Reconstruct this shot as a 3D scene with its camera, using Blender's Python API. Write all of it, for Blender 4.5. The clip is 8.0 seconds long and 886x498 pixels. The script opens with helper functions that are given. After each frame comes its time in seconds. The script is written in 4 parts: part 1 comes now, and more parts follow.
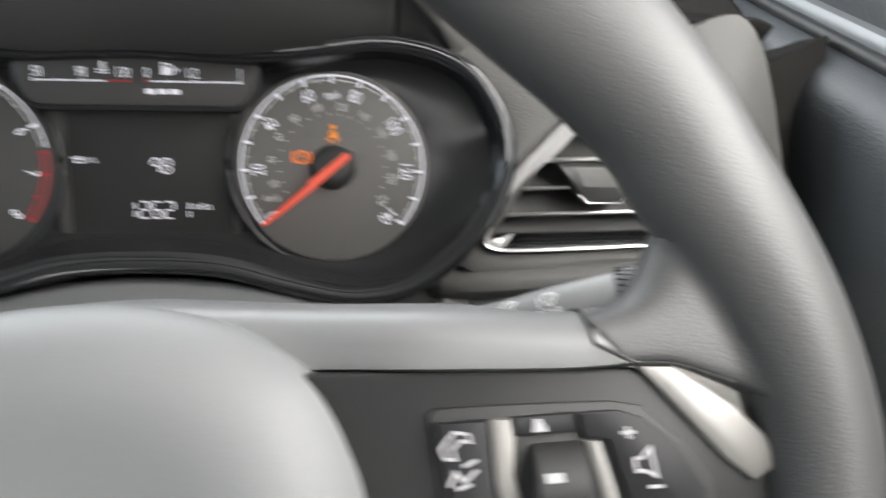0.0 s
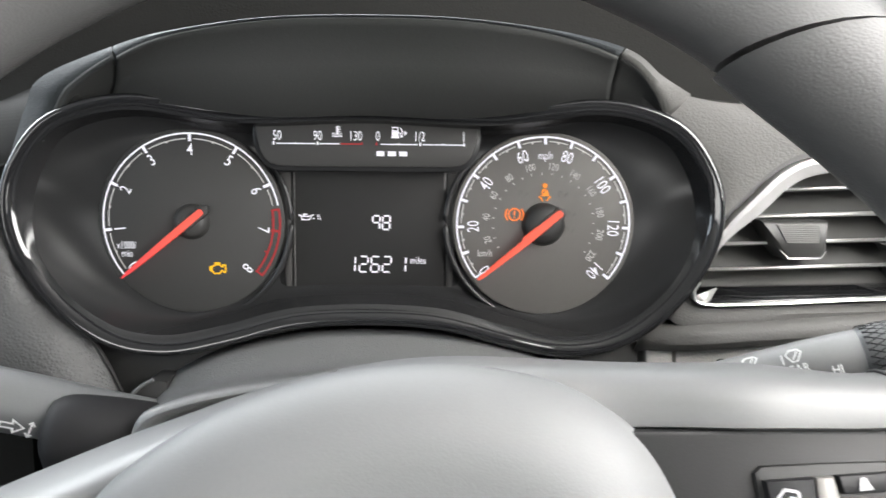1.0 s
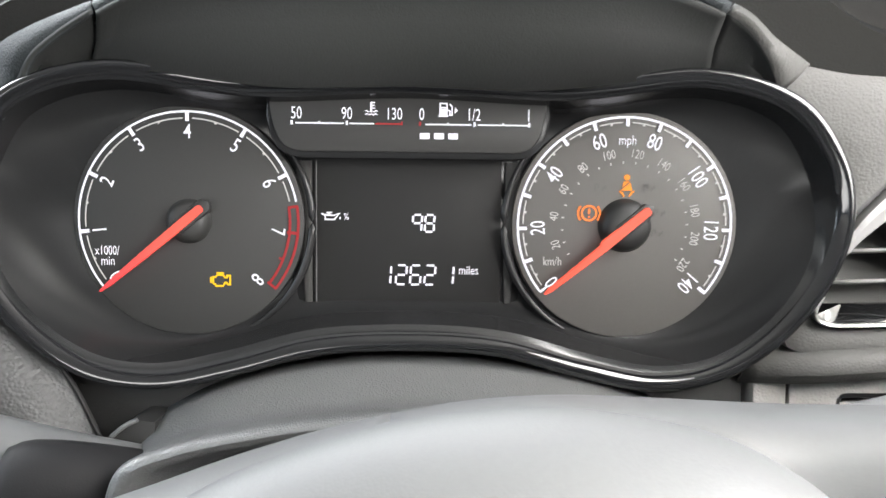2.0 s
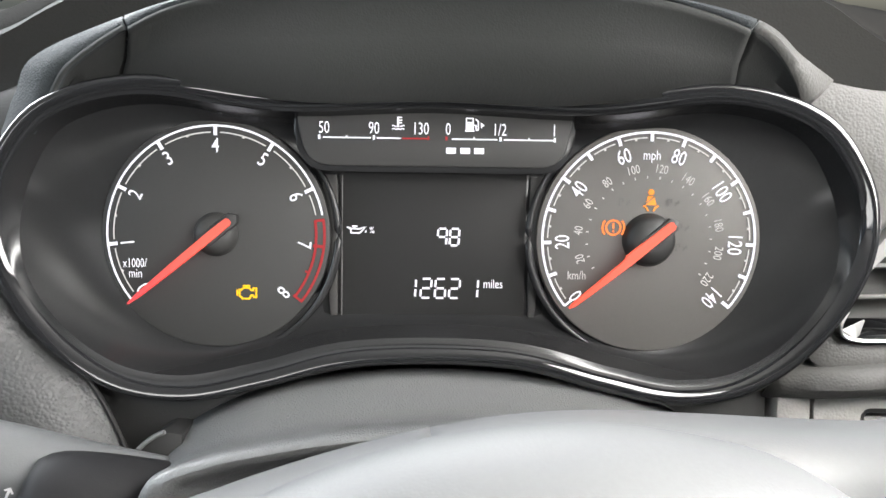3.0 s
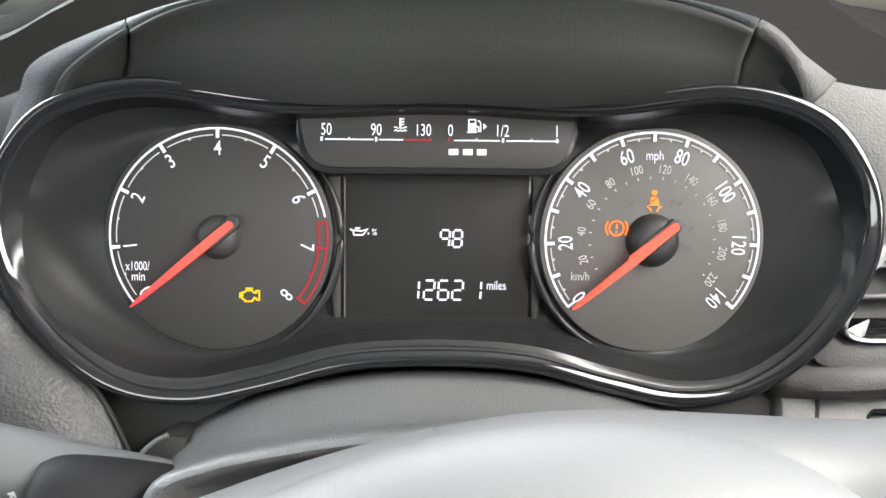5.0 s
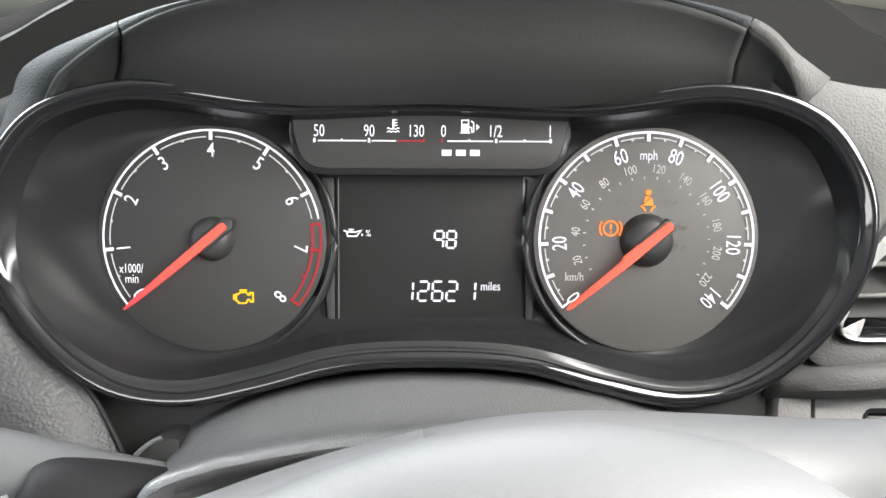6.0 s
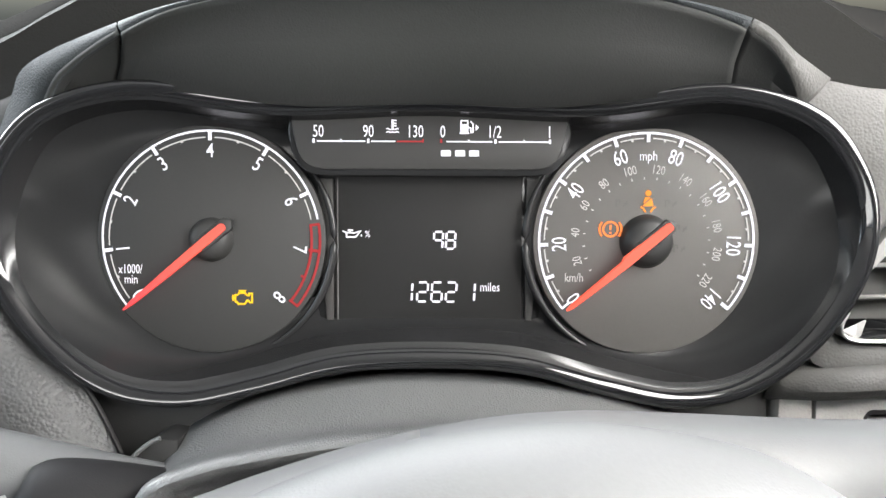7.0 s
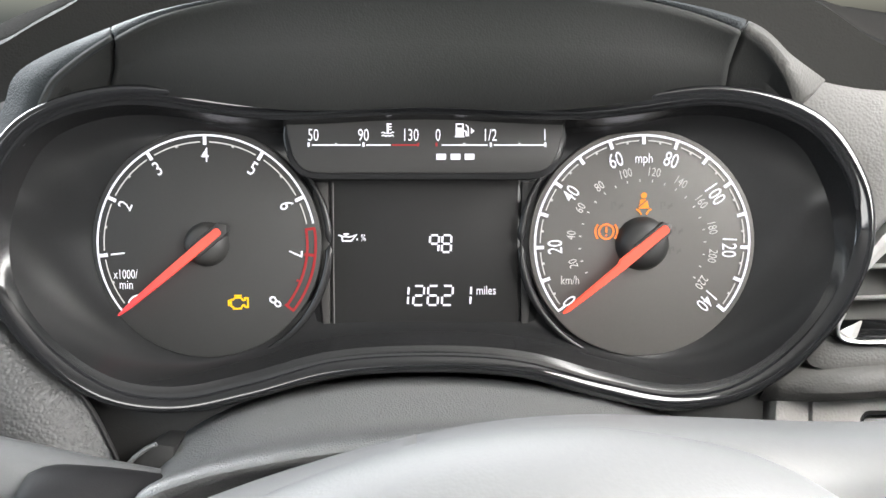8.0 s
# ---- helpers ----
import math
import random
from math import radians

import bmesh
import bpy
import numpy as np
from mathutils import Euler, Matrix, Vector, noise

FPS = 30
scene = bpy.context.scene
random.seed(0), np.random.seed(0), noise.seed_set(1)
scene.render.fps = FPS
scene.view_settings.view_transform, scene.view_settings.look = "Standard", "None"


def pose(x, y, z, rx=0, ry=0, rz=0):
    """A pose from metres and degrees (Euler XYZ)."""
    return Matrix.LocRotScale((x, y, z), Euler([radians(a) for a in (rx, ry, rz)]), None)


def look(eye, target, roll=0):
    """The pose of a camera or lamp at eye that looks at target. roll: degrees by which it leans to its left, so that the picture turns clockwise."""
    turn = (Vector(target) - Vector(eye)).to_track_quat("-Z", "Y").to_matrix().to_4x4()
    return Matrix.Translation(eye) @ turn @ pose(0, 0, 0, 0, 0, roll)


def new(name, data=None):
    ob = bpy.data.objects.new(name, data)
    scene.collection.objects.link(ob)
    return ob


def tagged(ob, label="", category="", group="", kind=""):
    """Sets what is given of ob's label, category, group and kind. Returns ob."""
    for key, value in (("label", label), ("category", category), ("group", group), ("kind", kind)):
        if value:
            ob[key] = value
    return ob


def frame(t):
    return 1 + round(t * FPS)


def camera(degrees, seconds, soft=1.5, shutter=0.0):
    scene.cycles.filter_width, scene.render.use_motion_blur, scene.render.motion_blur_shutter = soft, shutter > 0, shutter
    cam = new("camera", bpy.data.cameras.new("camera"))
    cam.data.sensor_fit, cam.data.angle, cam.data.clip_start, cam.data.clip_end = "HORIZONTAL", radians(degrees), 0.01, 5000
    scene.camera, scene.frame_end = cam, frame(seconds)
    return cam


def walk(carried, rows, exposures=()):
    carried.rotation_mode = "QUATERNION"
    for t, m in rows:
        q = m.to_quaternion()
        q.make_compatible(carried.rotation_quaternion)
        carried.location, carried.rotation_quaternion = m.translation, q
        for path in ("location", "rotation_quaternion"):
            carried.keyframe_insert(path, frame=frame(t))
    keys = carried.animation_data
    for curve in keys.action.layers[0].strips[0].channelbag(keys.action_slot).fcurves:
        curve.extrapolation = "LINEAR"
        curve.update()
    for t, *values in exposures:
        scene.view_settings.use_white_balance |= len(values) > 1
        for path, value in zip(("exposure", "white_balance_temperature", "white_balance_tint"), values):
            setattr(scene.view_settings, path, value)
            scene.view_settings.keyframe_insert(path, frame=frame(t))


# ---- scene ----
# All lengths of the dashboard are drawn in one frame: x to the right, y into the dashboard, z up along the dials.
S = 0.8
DASH = Matrix.Translation((0, 0, 0.98)) @ pose(0, 0, 0, -13, 0, 0)
cam = camera(60.0, 8.0, soft=1.5, shutter=0.7)
PATH = [
    (0, (0.1128, -0.36991, 0.02388), (0.25726, 1.59641, -0.31184), 0.78),
    (0.2, (0.08909, -0.37782, 0.02669), (0.20128, 1.59873, -0.28472), 0.95),
    (0.5, (0.05352, -0.38189, 0.03091), (0.14884, 1.59922, -0.22622), 0.90),
    (1, (0.02687, -0.3795, 0.03285), (0.07942, 1.60554, -0.20561), 0.59),
    (1.5, (0.0126, -0.36155, 0.0303), (0.06377, 1.62629, -0.18391), 0.92),
    (1.7, (0.01004, -0.33891, 0.02485), (0.06726, 1.65536, -0.1732), 0.39),
    (1.8, (0.00877, -0.32475, 0.02212), (0.067, 1.668, -0.17016), 0.56),
    (1.9, (0.00749, -0.31077, 0.0194), (0.06053, 1.68589, -0.16781), 0.52),
    (2, (0.00621, -0.30599, 0.01667), (0.05643, 1.68574, -0.15787), 0.65),
    (2.1, (0.00551, -0.30342, 0.01675), (0.05325, 1.69004, -0.15984), 0.59),
    (2.2, (0.00481, -0.30587, 0.01683), (0.03567, 1.69185, -0.15205), 0.64),
    (3.5, (-0.0043, -0.30754, 0.01785), (0.03897, 1.68682, -0.12586), 0.91),
    (4, (-0.00068, -0.30767, 0.01824), (0.02853, 1.68679, -0.12756), 0.64),
    (4.5, (-0.00304, -0.30716, 0.01645), (0.02862, 1.68799, -0.11904), 0.61),
    (6, (0.00081, -0.30636, 0.01638), (0.02881, 1.68916, -0.11456), 0.25),
    (6.5, (0.00226, -0.30651, 0.01603), (0.02095, 1.68947, -0.10938), 0.17),
    (7, (0.00219, -0.30593, 0.01561), (0.02304, 1.6901, -0.10857), 0.27),
    (7.5, (0.00104, -0.30618, 0.01517), (0.03746, 1.69041, -0.09559), 0.20),
    (8, (0.00241, -0.30553, 0.01629), (0.03234, 1.69066, -0.10354), -0.06),
]
walk(cam, [(t, DASH @ look(S * Vector(eye), S * Vector(target), roll)) for t, eye, target, roll in PATH],
     exposures=[(0.0, -0.38), (0.5, -0.19), (1.0, -0.03), (1.5, 0.04), (2.0, 0.22), (3.3, 0.37), (8.0, 0.37)])

# ---- world and daylight ----
world = bpy.data.worlds.new("overcast_sky")
scene.world = world
world.use_nodes = True
wn = world.node_tree
sky = wn.nodes.new("ShaderNodeTexSky")
sky.sky_type = "NISHITA"
sky.sun_disc = False
sky.sun_elevation, sky.sun_rotation = radians(48), radians(125)
sky.air_density, sky.dust_density = 1.0, 2.5
wn.links.new(sky.outputs[0], wn.nodes["Background"].inputs[0])
wn.nodes["Background"].inputs[1].default_value = 0.10


def lamp(name, eye, target, sx, sy, watts, colour):
    data = bpy.data.lights.new(name, "AREA")
    data.shape, data.size, data.size_y, data.energy, data.color = "RECTANGLE", sx, sy, watts, colour
    ob = new(name, data)
    ob.matrix_world = look(eye, target)
    return ob


sun_data = bpy.data.lights.new("sun", "SUN")
sun_data.energy, sun_data.angle, sun_data.color = 0.6, radians(12), (1.0, 0.97, 0.92)
sun = new("sun", sun_data)
sun.matrix_world = look((0.8, -0.55, 1.1), (0, 0, 0))
lamp("windscreen_daylight", (-0.42, 0.26, 1.29), (-0.20, -0.35, 0.80), 1.12, 0.46, 26.0, (0.93, 0.97, 1.0))
lamp("driver_window_daylight", (0.405, -0.32, 1.22), (-0.1, -0.18, 0.90), 0.60, 0.32, 19.0, (1.0, 0.98, 0.95))
lamp("rear_window_daylight", (-0.35, -1.88, 1.19), (-0.1, 0.0, 0.95), 1.15, 0.32, 12.0, (1.0, 0.99, 0.97))
lamp("passenger_window_daylight", (-1.07, -0.30, 1.22), (0.0, -0.2, 0.98), 0.85, 0.30, 7.0, (0.80, 0.91, 1.0))


# ---- materials ----
def nodes_of(name):
    mat = bpy.data.materials.new(name)
    mat.use_nodes = True
    return mat, mat.node_tree, mat.node_tree.nodes["Principled BSDF"]


def plastic(name, colour, rough, grain=0.0, bump=0.0, spec=0.5, worn=0.12, metal=0.0, coat=0.0, dust=0.0):
    """Moulded plastic: a leather-like grain of that size in metres, faint blotches and dust."""
    mat, tree, shader = nodes_of(name)
    tex = tree.nodes.new("ShaderNodeTexCoord")
    big = tree.nodes.new("ShaderNodeTexNoise")
    big.inputs["Scale"].default_value, big.inputs["Detail"].default_value = 22.0, 4.0
    fine = tree.nodes.new("ShaderNodeTexNoise")
    fine.inputs["Scale"].default_value, fine.inputs["Detail"].default_value = 900.0, 2.0
    for n in (big, fine):
        tree.links.new(tex.outputs["Object"], n.inputs["Vector"])
    mix = tree.nodes.new("ShaderNodeMix")
    mix.data_type = "RGBA"
    mix.inputs["A"].default_value = (*[c * (1 - worn) for c in colour], 1)
    mix.inputs["B"].default_value = (*[min(1, c * (1 + worn)) for c in colour], 1)
    add = tree.nodes.new("ShaderNodeMath")
    add.operation = "MULTIPLY_ADD"
    add.inputs[1].default_value = 0.4
    tree.links.new(fine.outputs["Fac"], add.inputs[0])
    half = tree.nodes.new("ShaderNodeMath")
    half.operation, half.inputs[1].default_value = "MULTIPLY", 0.6
    tree.links.new(big.outputs["Fac"], half.inputs[0])
    tree.links.new(half.outputs[0], add.inputs[2])
    tree.links.new(add.outputs[0], mix.inputs["Factor"])
    if dust:
        specks = tree.nodes.new("ShaderNodeTexVoronoi")
        specks.inputs["Scale"].default_value = dust
        small = tree.nodes.new("ShaderNodeMapRange")
        small.inputs["From Min"].default_value, small.inputs["From Max"].default_value = 0.045, 0.025
        grey = tree.nodes.new("ShaderNodeMix")
        grey.data_type = "RGBA"
        grey.inputs["B"].default_value = (0.32, 0.31, 0.29, 1)
        tree.links.new(tex.outputs["Object"], specks.inputs["Vector"])
        tree.links.new(specks.outputs["Distance"], small.inputs["Value"])
        tree.links.new(small.outputs["Result"], grey.inputs["Factor"])
        tree.links.new(mix.outputs["Result"], grey.inputs["A"])
        tree.links.new(grey.outputs["Result"], shader.inputs["Base Color"])
    else:
        tree.links.new(mix.outputs["Result"], shader.inputs["Base Color"])
    rmap = tree.nodes.new("ShaderNodeMapRange")
    rmap.inputs["To Min"].default_value, rmap.inputs["To Max"].default_value = max(0.02, rough * 0.88), min(1, rough * 1.12)
    tree.links.new(big.outputs["Fac"], rmap.inputs["Value"])
    tree.links.new(rmap.outputs["Result"], shader.inputs["Roughness"])
    shader.inputs["Specular IOR Level"].default_value = spec
    shader.inputs["Metallic"].default_value = metal
    shader.inputs["Coat Weight"].default_value = coat
    if bump:
        warp = tree.nodes.new("ShaderNodeTexNoise")
        warp.inputs["Scale"].default_value = 0.6 / grain
        cells = tree.nodes.new("ShaderNodeTexVoronoi")
        cells.feature = "SMOOTH_F1"
        cells.inputs["Scale"].default_value = 1.0 / grain
        cells.inputs["Smoothness"].default_value = 0.4
        shift = tree.nodes.new("ShaderNodeVectorMath")
        shift.operation = "MULTIPLY_ADD"
        shift.inputs[1].default_value = (grain * 0.12,) * 3
        tree.links.new(tex.outputs["Object"], warp.inputs["Vector"])
        tree.links.new(warp.outputs["Color"], shift.inputs[0])
        tree.links.new(tex.outputs["Object"], shift.inputs[2])
        tree.links.new(shift.outputs[0], cells.inputs["Vector"])
        b = tree.nodes.new("ShaderNodeBump")
        b.inputs["Strength"].default_value = bump
        b.inputs["Distance"].default_value = grain * 0.5
        b.invert = True
        tree.links.new(cells.outputs["Distance"], b.inputs["Height"])
        tree.links.new(b.outputs[0], shader.inputs["Normal"])
    return mat


def lit(name, colour, strength, base=0.05):
    """A print with a lamp behind it."""
    mat, tree, shader = nodes_of(name)
    shader.inputs["Base Color"].default_value = (base, base, base, 1)
    shader.inputs["Roughness"].default_value = 0.5
    shader.inputs["Specular IOR Level"].default_value = 0.1
    shader.inputs["Emission Color"].default_value = (*colour, 1)
    shader.inputs["Emission Strength"].default_value = strength
    return mat


SOFT = plastic("soft_grey_dash_skin", (0.060, 0.0591, 0.0566), 0.55, 0.0009, 0.28, spec=0.25)
DARK_SOFT = plastic("dark_grey_dash_skin", (0.050, 0.0510, 0.0515), 0.48, 0.0012, 0.50, spec=0.35)
SPECKLED = plastic("speckled_hard_plastic", (0.36, 0.352, 0.335), 0.40, 0.0009, 0.45, dust=160)
HOOD_IN = plastic("matt_black_hood_lining", (0.022, 0.0227, 0.0223), 0.70, 0.0006, 0.15, spec=0.15)
# one edge skin: skylight blue in the first colour, lit right end in the second
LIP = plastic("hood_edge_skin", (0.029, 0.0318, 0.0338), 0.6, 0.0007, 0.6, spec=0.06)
LIP_BRIGHT = plastic("lit_side_hood_edge_skin", (0.056, 0.0551, 0.0528), 0.55, 0.0009, 0.28, spec=0.25)
# dash skin darkened to carry the recess's shade; reused on middle and end
VALLEY = plastic("shade_toned_dash_skin", (0.014, 0.0138, 0.0131), 0.8, 0.0010, 0.2, spec=0.03)
SHROUD = plastic("column_cover_plastic", (0.110, 0.1115, 0.112), 0.34, 0.0006, 0.45, dust=130)
GLOSS = plastic("piano_black_plastic", (0.010, 0.0102, 0.011), 0.06, spec=0.55, worn=0.3)
SATIN = plastic("glossy_black_wall", (0.012, 0.0123, 0.0128), 0.18, spec=0.5, worn=0.2)
DASH_TOP = plastic("dark_dash_top_skin", (0.018, 0.0176, 0.0168), 0.9, 0.0012, 0.4, spec=0.0)
SMOOTH_DARK = plastic("smooth_dark_panel", (0.085, 0.085, 0.083), 0.50, 0.0006, 0.12)
VALLEY_PANEL = plastic("black_panel_plastic", (0.018, 0.018, 0.0178), 0.55, 0.0006, 0.12, spec=0.2)
COLLAR = plastic("black_stalk_collar", (0.013, 0.013, 0.014), 0.6, 0.0005, 0.10, spec=0.15)
FUNNEL = plastic("satin_black_bowl", (0.013, 0.0131, 0.0136), 0.24, spec=0.20)
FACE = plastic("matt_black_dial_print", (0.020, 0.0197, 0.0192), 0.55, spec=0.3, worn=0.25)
# light on the speedometer face is put into this greyer base colour
FACE_GREY = plastic("brightened_dial_print", (0.068, 0.0645, 0.0605), 0.58, spec=0.3, worn=0.16)
STRIP = plastic("smoked_gauge_strip", (0.027, 0.0263, 0.0258), 0.5, spec=0.2)
LCD = plastic("dark_display_film", (0.015, 0.0148, 0.0147), 0.55, spec=0.12)
HUB = plastic("black_needle_cap", (0.012, 0.012, 0.012), 0.45, spec=0.35)
BLACK = plastic("black_plastic", (0.016, 0.016, 0.016), 0.55, spec=0.3)
CHROME = plastic("satin_chrome", (0.74, 0.73, 0.71), 0.30, metal=0.85, worn=0.05)
FRAME = plastic("bright_satin_silver", (0.50, 0.495, 0.49), 0.30, metal=0.6, worn=0.04)
SLAT = plastic("grey_vent_plastic", (0.072, 0.0715, 0.069), 0.50, 0.0006, 0.15, spec=0.3)
RIM = plastic("black_wheel_leather", (0.046, 0.0463, 0.0463), 0.48, 0.0007, 0.25, spec=0.35)
PAD = plastic("dark_grey_airbag_skin", (0.105, 0.107, 0.109), 0.52, 0.0006, 0.07, spec=0.3)
SPOKE = plastic("satin_grey_spoke", (0.092, 0.093, 0.094), 0.45, 0.0005, 0.04)
SPOKE_LOW = plastic("dark_grey_spoke_panel", (0.010, 0.010, 0.0104), 0.5, 0.0005, 0.10, spec=0.25)
SILVER = plastic("silver_paint", (0.15, 0.145, 0.137), 0.42, metal=0.4, worn=0.04)
BUTTON = plastic("black_button_plastic", (0.009, 0.009, 0.010), 0.5, spec=0.2)
STALK = plastic("dark_stalk_plastic", (0.090, 0.0925, 0.095), 0.42, 0.0005, 0.10)
PRINT = plastic("white_print", (0.62, 0.62, 0.62), 0.5)
WIPER = plastic("grey_stalk_plastic", (0.20, 0.201, 0.202), 0.45, 0.0005, 0.08)
KNOB = plastic("dark_knob_plastic", (0.022, 0.022, 0.021), 0.5, 0.0005, 0.08)
DIM_PRINT = plastic("grey_button_print", (0.24, 0.24, 0.25), 0.5)
GHOST = plastic("unlit_symbol_print", (0.035, 0.033, 0.030), 0.5)
TRIM = plastic("cabin_trim", (0.10, 0.10, 0.10), 0.7, 0.002, 0.2)
CLOTH = plastic("roof_lining", (0.58, 0.572, 0.555), 0.9, 0.002, 0.2)
DOOR = plastic("door_skin", (0.034, 0.037, 0.040), 0.5, 0.0010, 0.4)
DOOR_TRIM = plastic("door_trim_strip", (0.10, 0.106, 0.11), 0.38)
WHITE_LIT = lit("white_backlit_print", (0.93, 0.92, 1.0), 1.1)
DIM_LIT = lit("dim_backlit_print", (0.80, 0.78, 0.76), 0.75)
RED_LIT = lit("red_backlit_print", (1.0, 0.035, 0.045), 0.42, 0.01)
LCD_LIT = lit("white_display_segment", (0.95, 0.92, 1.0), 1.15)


def needle_lit(name, cx, near, far):
    """A pointer lit from its hub: the colour changes along its length."""
    mat = lit(name, near, 1.08, 0.02)
    tree = mat.node_tree
    tex = tree.nodes.new("ShaderNodeTexCoord")
    way = tree.nodes.new("ShaderNodeVectorMath")
    way.operation = "DISTANCE"
    way.inputs[1].default_value = (cx * S, 0, 0)
    ramp = tree.nodes.new("ShaderNodeMapRange")
    ramp.inputs["From Min"].default_value, ramp.inputs["From Max"].default_value = 0.006 * S, 0.038 * S
    mix = tree.nodes.new("ShaderNodeMix")
    mix.data_type = "RGBA"
    mix.inputs["A"].default_value, mix.inputs["B"].default_value = (*near, 1), (*far, 1)
    tree.links.new(tex.outputs["Object"], way.inputs[0])
    tree.links.new(way.outputs["Value"], ramp.inputs["Value"])
    tree.links.new(ramp.outputs["Result"], mix.inputs["Factor"])
    tree.links.new(mix.outputs["Result"], tree.nodes["Principled BSDF"].inputs["Emission Color"])
    return mat


NEEDLE_REV = needle_lit("red_needle", -0.0867, (1.0, 0.105, 0.060), (0.95, 0.050, 0.055))
NEEDLE_SPEED = needle_lit("orange_red_needle", 0.0867, (1.0, 0.130, 0.070), (1.0, 0.100, 0.050))
AMBER = lit("amber_lamp", (1.0, 0.54, 0.0), 1.25, 0.01)
ORANGE = lit("orange_red_lamp", (1.0, 0.23, 0.045), 1.3, 0.01)
BELT = lit("orange_lamp", (1.0, 0.30, 0.030), 1.3, 0.01)


# ---- building tools ----
def spline(points, n, closed=False):
    """n points along a smooth curve through the given ones (any dimension)."""
    p = [Vector(q) for q in points]
    m = len(p)
    out = []
    spans = m if closed else m - 1
    for i in range(n):
        f = i * spans / (n if closed else n - 1)
        k = min(int(f), spans - 1)
        u = f - k
        if closed:
            a, b, c, d = (p[(k + j - 1) % m] for j in range(4))
        else:
            b, c = p[k], p[k + 1]
            a = p[k - 1] if k else b * 2 - c
            d = p[k + 2] if k + 2 < m else c * 2 - b
        out.append(0.5 * (2 * b + (c - a) * u + (2 * a - 5 * b + 4 * c - d) * u * u + (3 * b - a - 3 * c + d) * u ** 3))
    return out


def offset(outline, d):
    """A closed outline (x, z) moved by d along its normals, outward for one that runs clockwise as the driver sees it."""
    n = len(outline)
    out = []
    for i in range(n):
        t = outline[(i + 1) % n] - outline[i - 1]
        t.normalize()
        dd = d[i] if isinstance(d, (list, tuple)) else d
        out.append(outline[i] + Vector((-t.y, t.x)) * dd)
    return out


def at_y(outline, y):
    return [Vector((p[0], y[i] if isinstance(y, (list, tuple)) else y, p[1])) for i, p in enumerate(outline)]


def loft(rows, closed=False, cap_first=False, cap_last=False):
    bm = bmesh.new()
    made = [[bm.verts.new(v) for v in row] for row in rows]
    n = len(rows[0])
    for a, b in zip(made, made[1:]):
        for i in range(n if closed else n - 1):
            j = (i + 1) % n
            bm.faces.new((a[i], a[j], b[j], b[i]))
    if cap_first:
        bm.faces.new(made[0][::-1])
    if cap_last:
        bm.faces.new(made[-1])
    bmesh.ops.recalc_face_normals(bm, faces=bm.faces)
    return bm


def prism(outline, front, back, bevel=0.0006, closed_back=True):
    """A plate with that outline, its front edge rounded."""
    rows = [at_y(outline, back), at_y(outline, front + bevel), at_y(offset(outline, -bevel * 0.3), front + bevel * 0.3), at_y(offset(outline, -bevel), front)]
    return loft(rows, True, closed_back, True)


def rounded(x0, z0, x1, z1, r, n=5):
    """A clockwise rounded rectangle."""
    out = []
    for cx, cz, a0 in ((x1 - r, z1 - r, 90), (x1 - r, z0 + r, 0), (x0 + r, z0 + r, -90), (x0 + r, z1 - r, -180)):
        for k in range(n + 1):
            a = radians(a0 - 90 * k / n)
            out.append(Vector((cx + r * math.cos(a), cz + r * math.sin(a))))
    return out


def disc(cx, cz, r, n=64):
    return [Vector((cx + r * math.cos(-2 * math.pi * i / n), cz + r * math.sin(-2 * math.pi * i / n))) for i in range(n)]


def tube(path, radii, n=16, flat=1.0, up=Vector((0, 0, 1))):
    """A tube along points, with a radius for each; flat squeezes it along the second axis."""
    rows = []
    for i, p in enumerate(path):
        t = (path[min(i + 1, len(path) - 1)] - path[max(i - 1, 0)]).normalized()
        a = t.cross(up).normalized()
        b = a.cross(t).normalized()
        rows.append([p + (a * math.cos(2 * math.pi * k / n) * flat + b * math.sin(2 * math.pi * k / n)) * radii[i] for k in range(n)])
    return loft(rows, True, True, True)


def strokes(lines, width, y):
    """Flat ribbons along polylines (x, z) at that depth."""
    bm = bmesh.new()
    for line in lines:
        p = [Vector(q) for q in line]
        n = len(p)
        left, right = [], []
        for i in range(n):
            a = (p[i] - p[i - 1]).normalized() if i else (p[1] - p[0]).normalized()
            b = (p[i + 1] - p[i]).normalized() if i < n - 1 else a
            t = a + b
            t = t.normalized() if t.length > 1e-6 else a
            k = width / 2 / max(0.5, t.dot(a))
            m = Vector((-t.y, t.x)) * k
            left.append(bm.verts.new((p[i].x + m.x, y, p[i].y + m.y)))
            right.append(bm.verts.new((p[i].x - m.x, y, p[i].y - m.y)))
        for i in range(n - 1):
            bm.faces.new((left[i], left[i + 1], right[i + 1], right[i]))
    for f in bm.faces:
        f.normal_update()
        if f.normal.y > 0:
            f.normal_flip()
    return bm


def arc_line(cx, cz, r, a0, a1, n=24):
    return [(cx + r * math.cos(radians(a0 + (a1 - a0) * i / n)), cz + r * math.sin(radians(a0 + (a1 - a0) * i / n))) for i in range(n + 1)]


def plate(points, y):
    bm = bmesh.new()
    f = bm.faces.new([bm.verts.new((p[0], y, p[1])) for p in points])
    f.normal_update()
    if f.normal.y > 0:
        f.normal_flip()
    return bm


def thing(name, label, category, place=DASH, group="", kind=""):
    ob = new(name)
    ob.empty_display_size = 0.02
    ob.matrix_world = place
    return tagged(ob, label, category, group, kind)


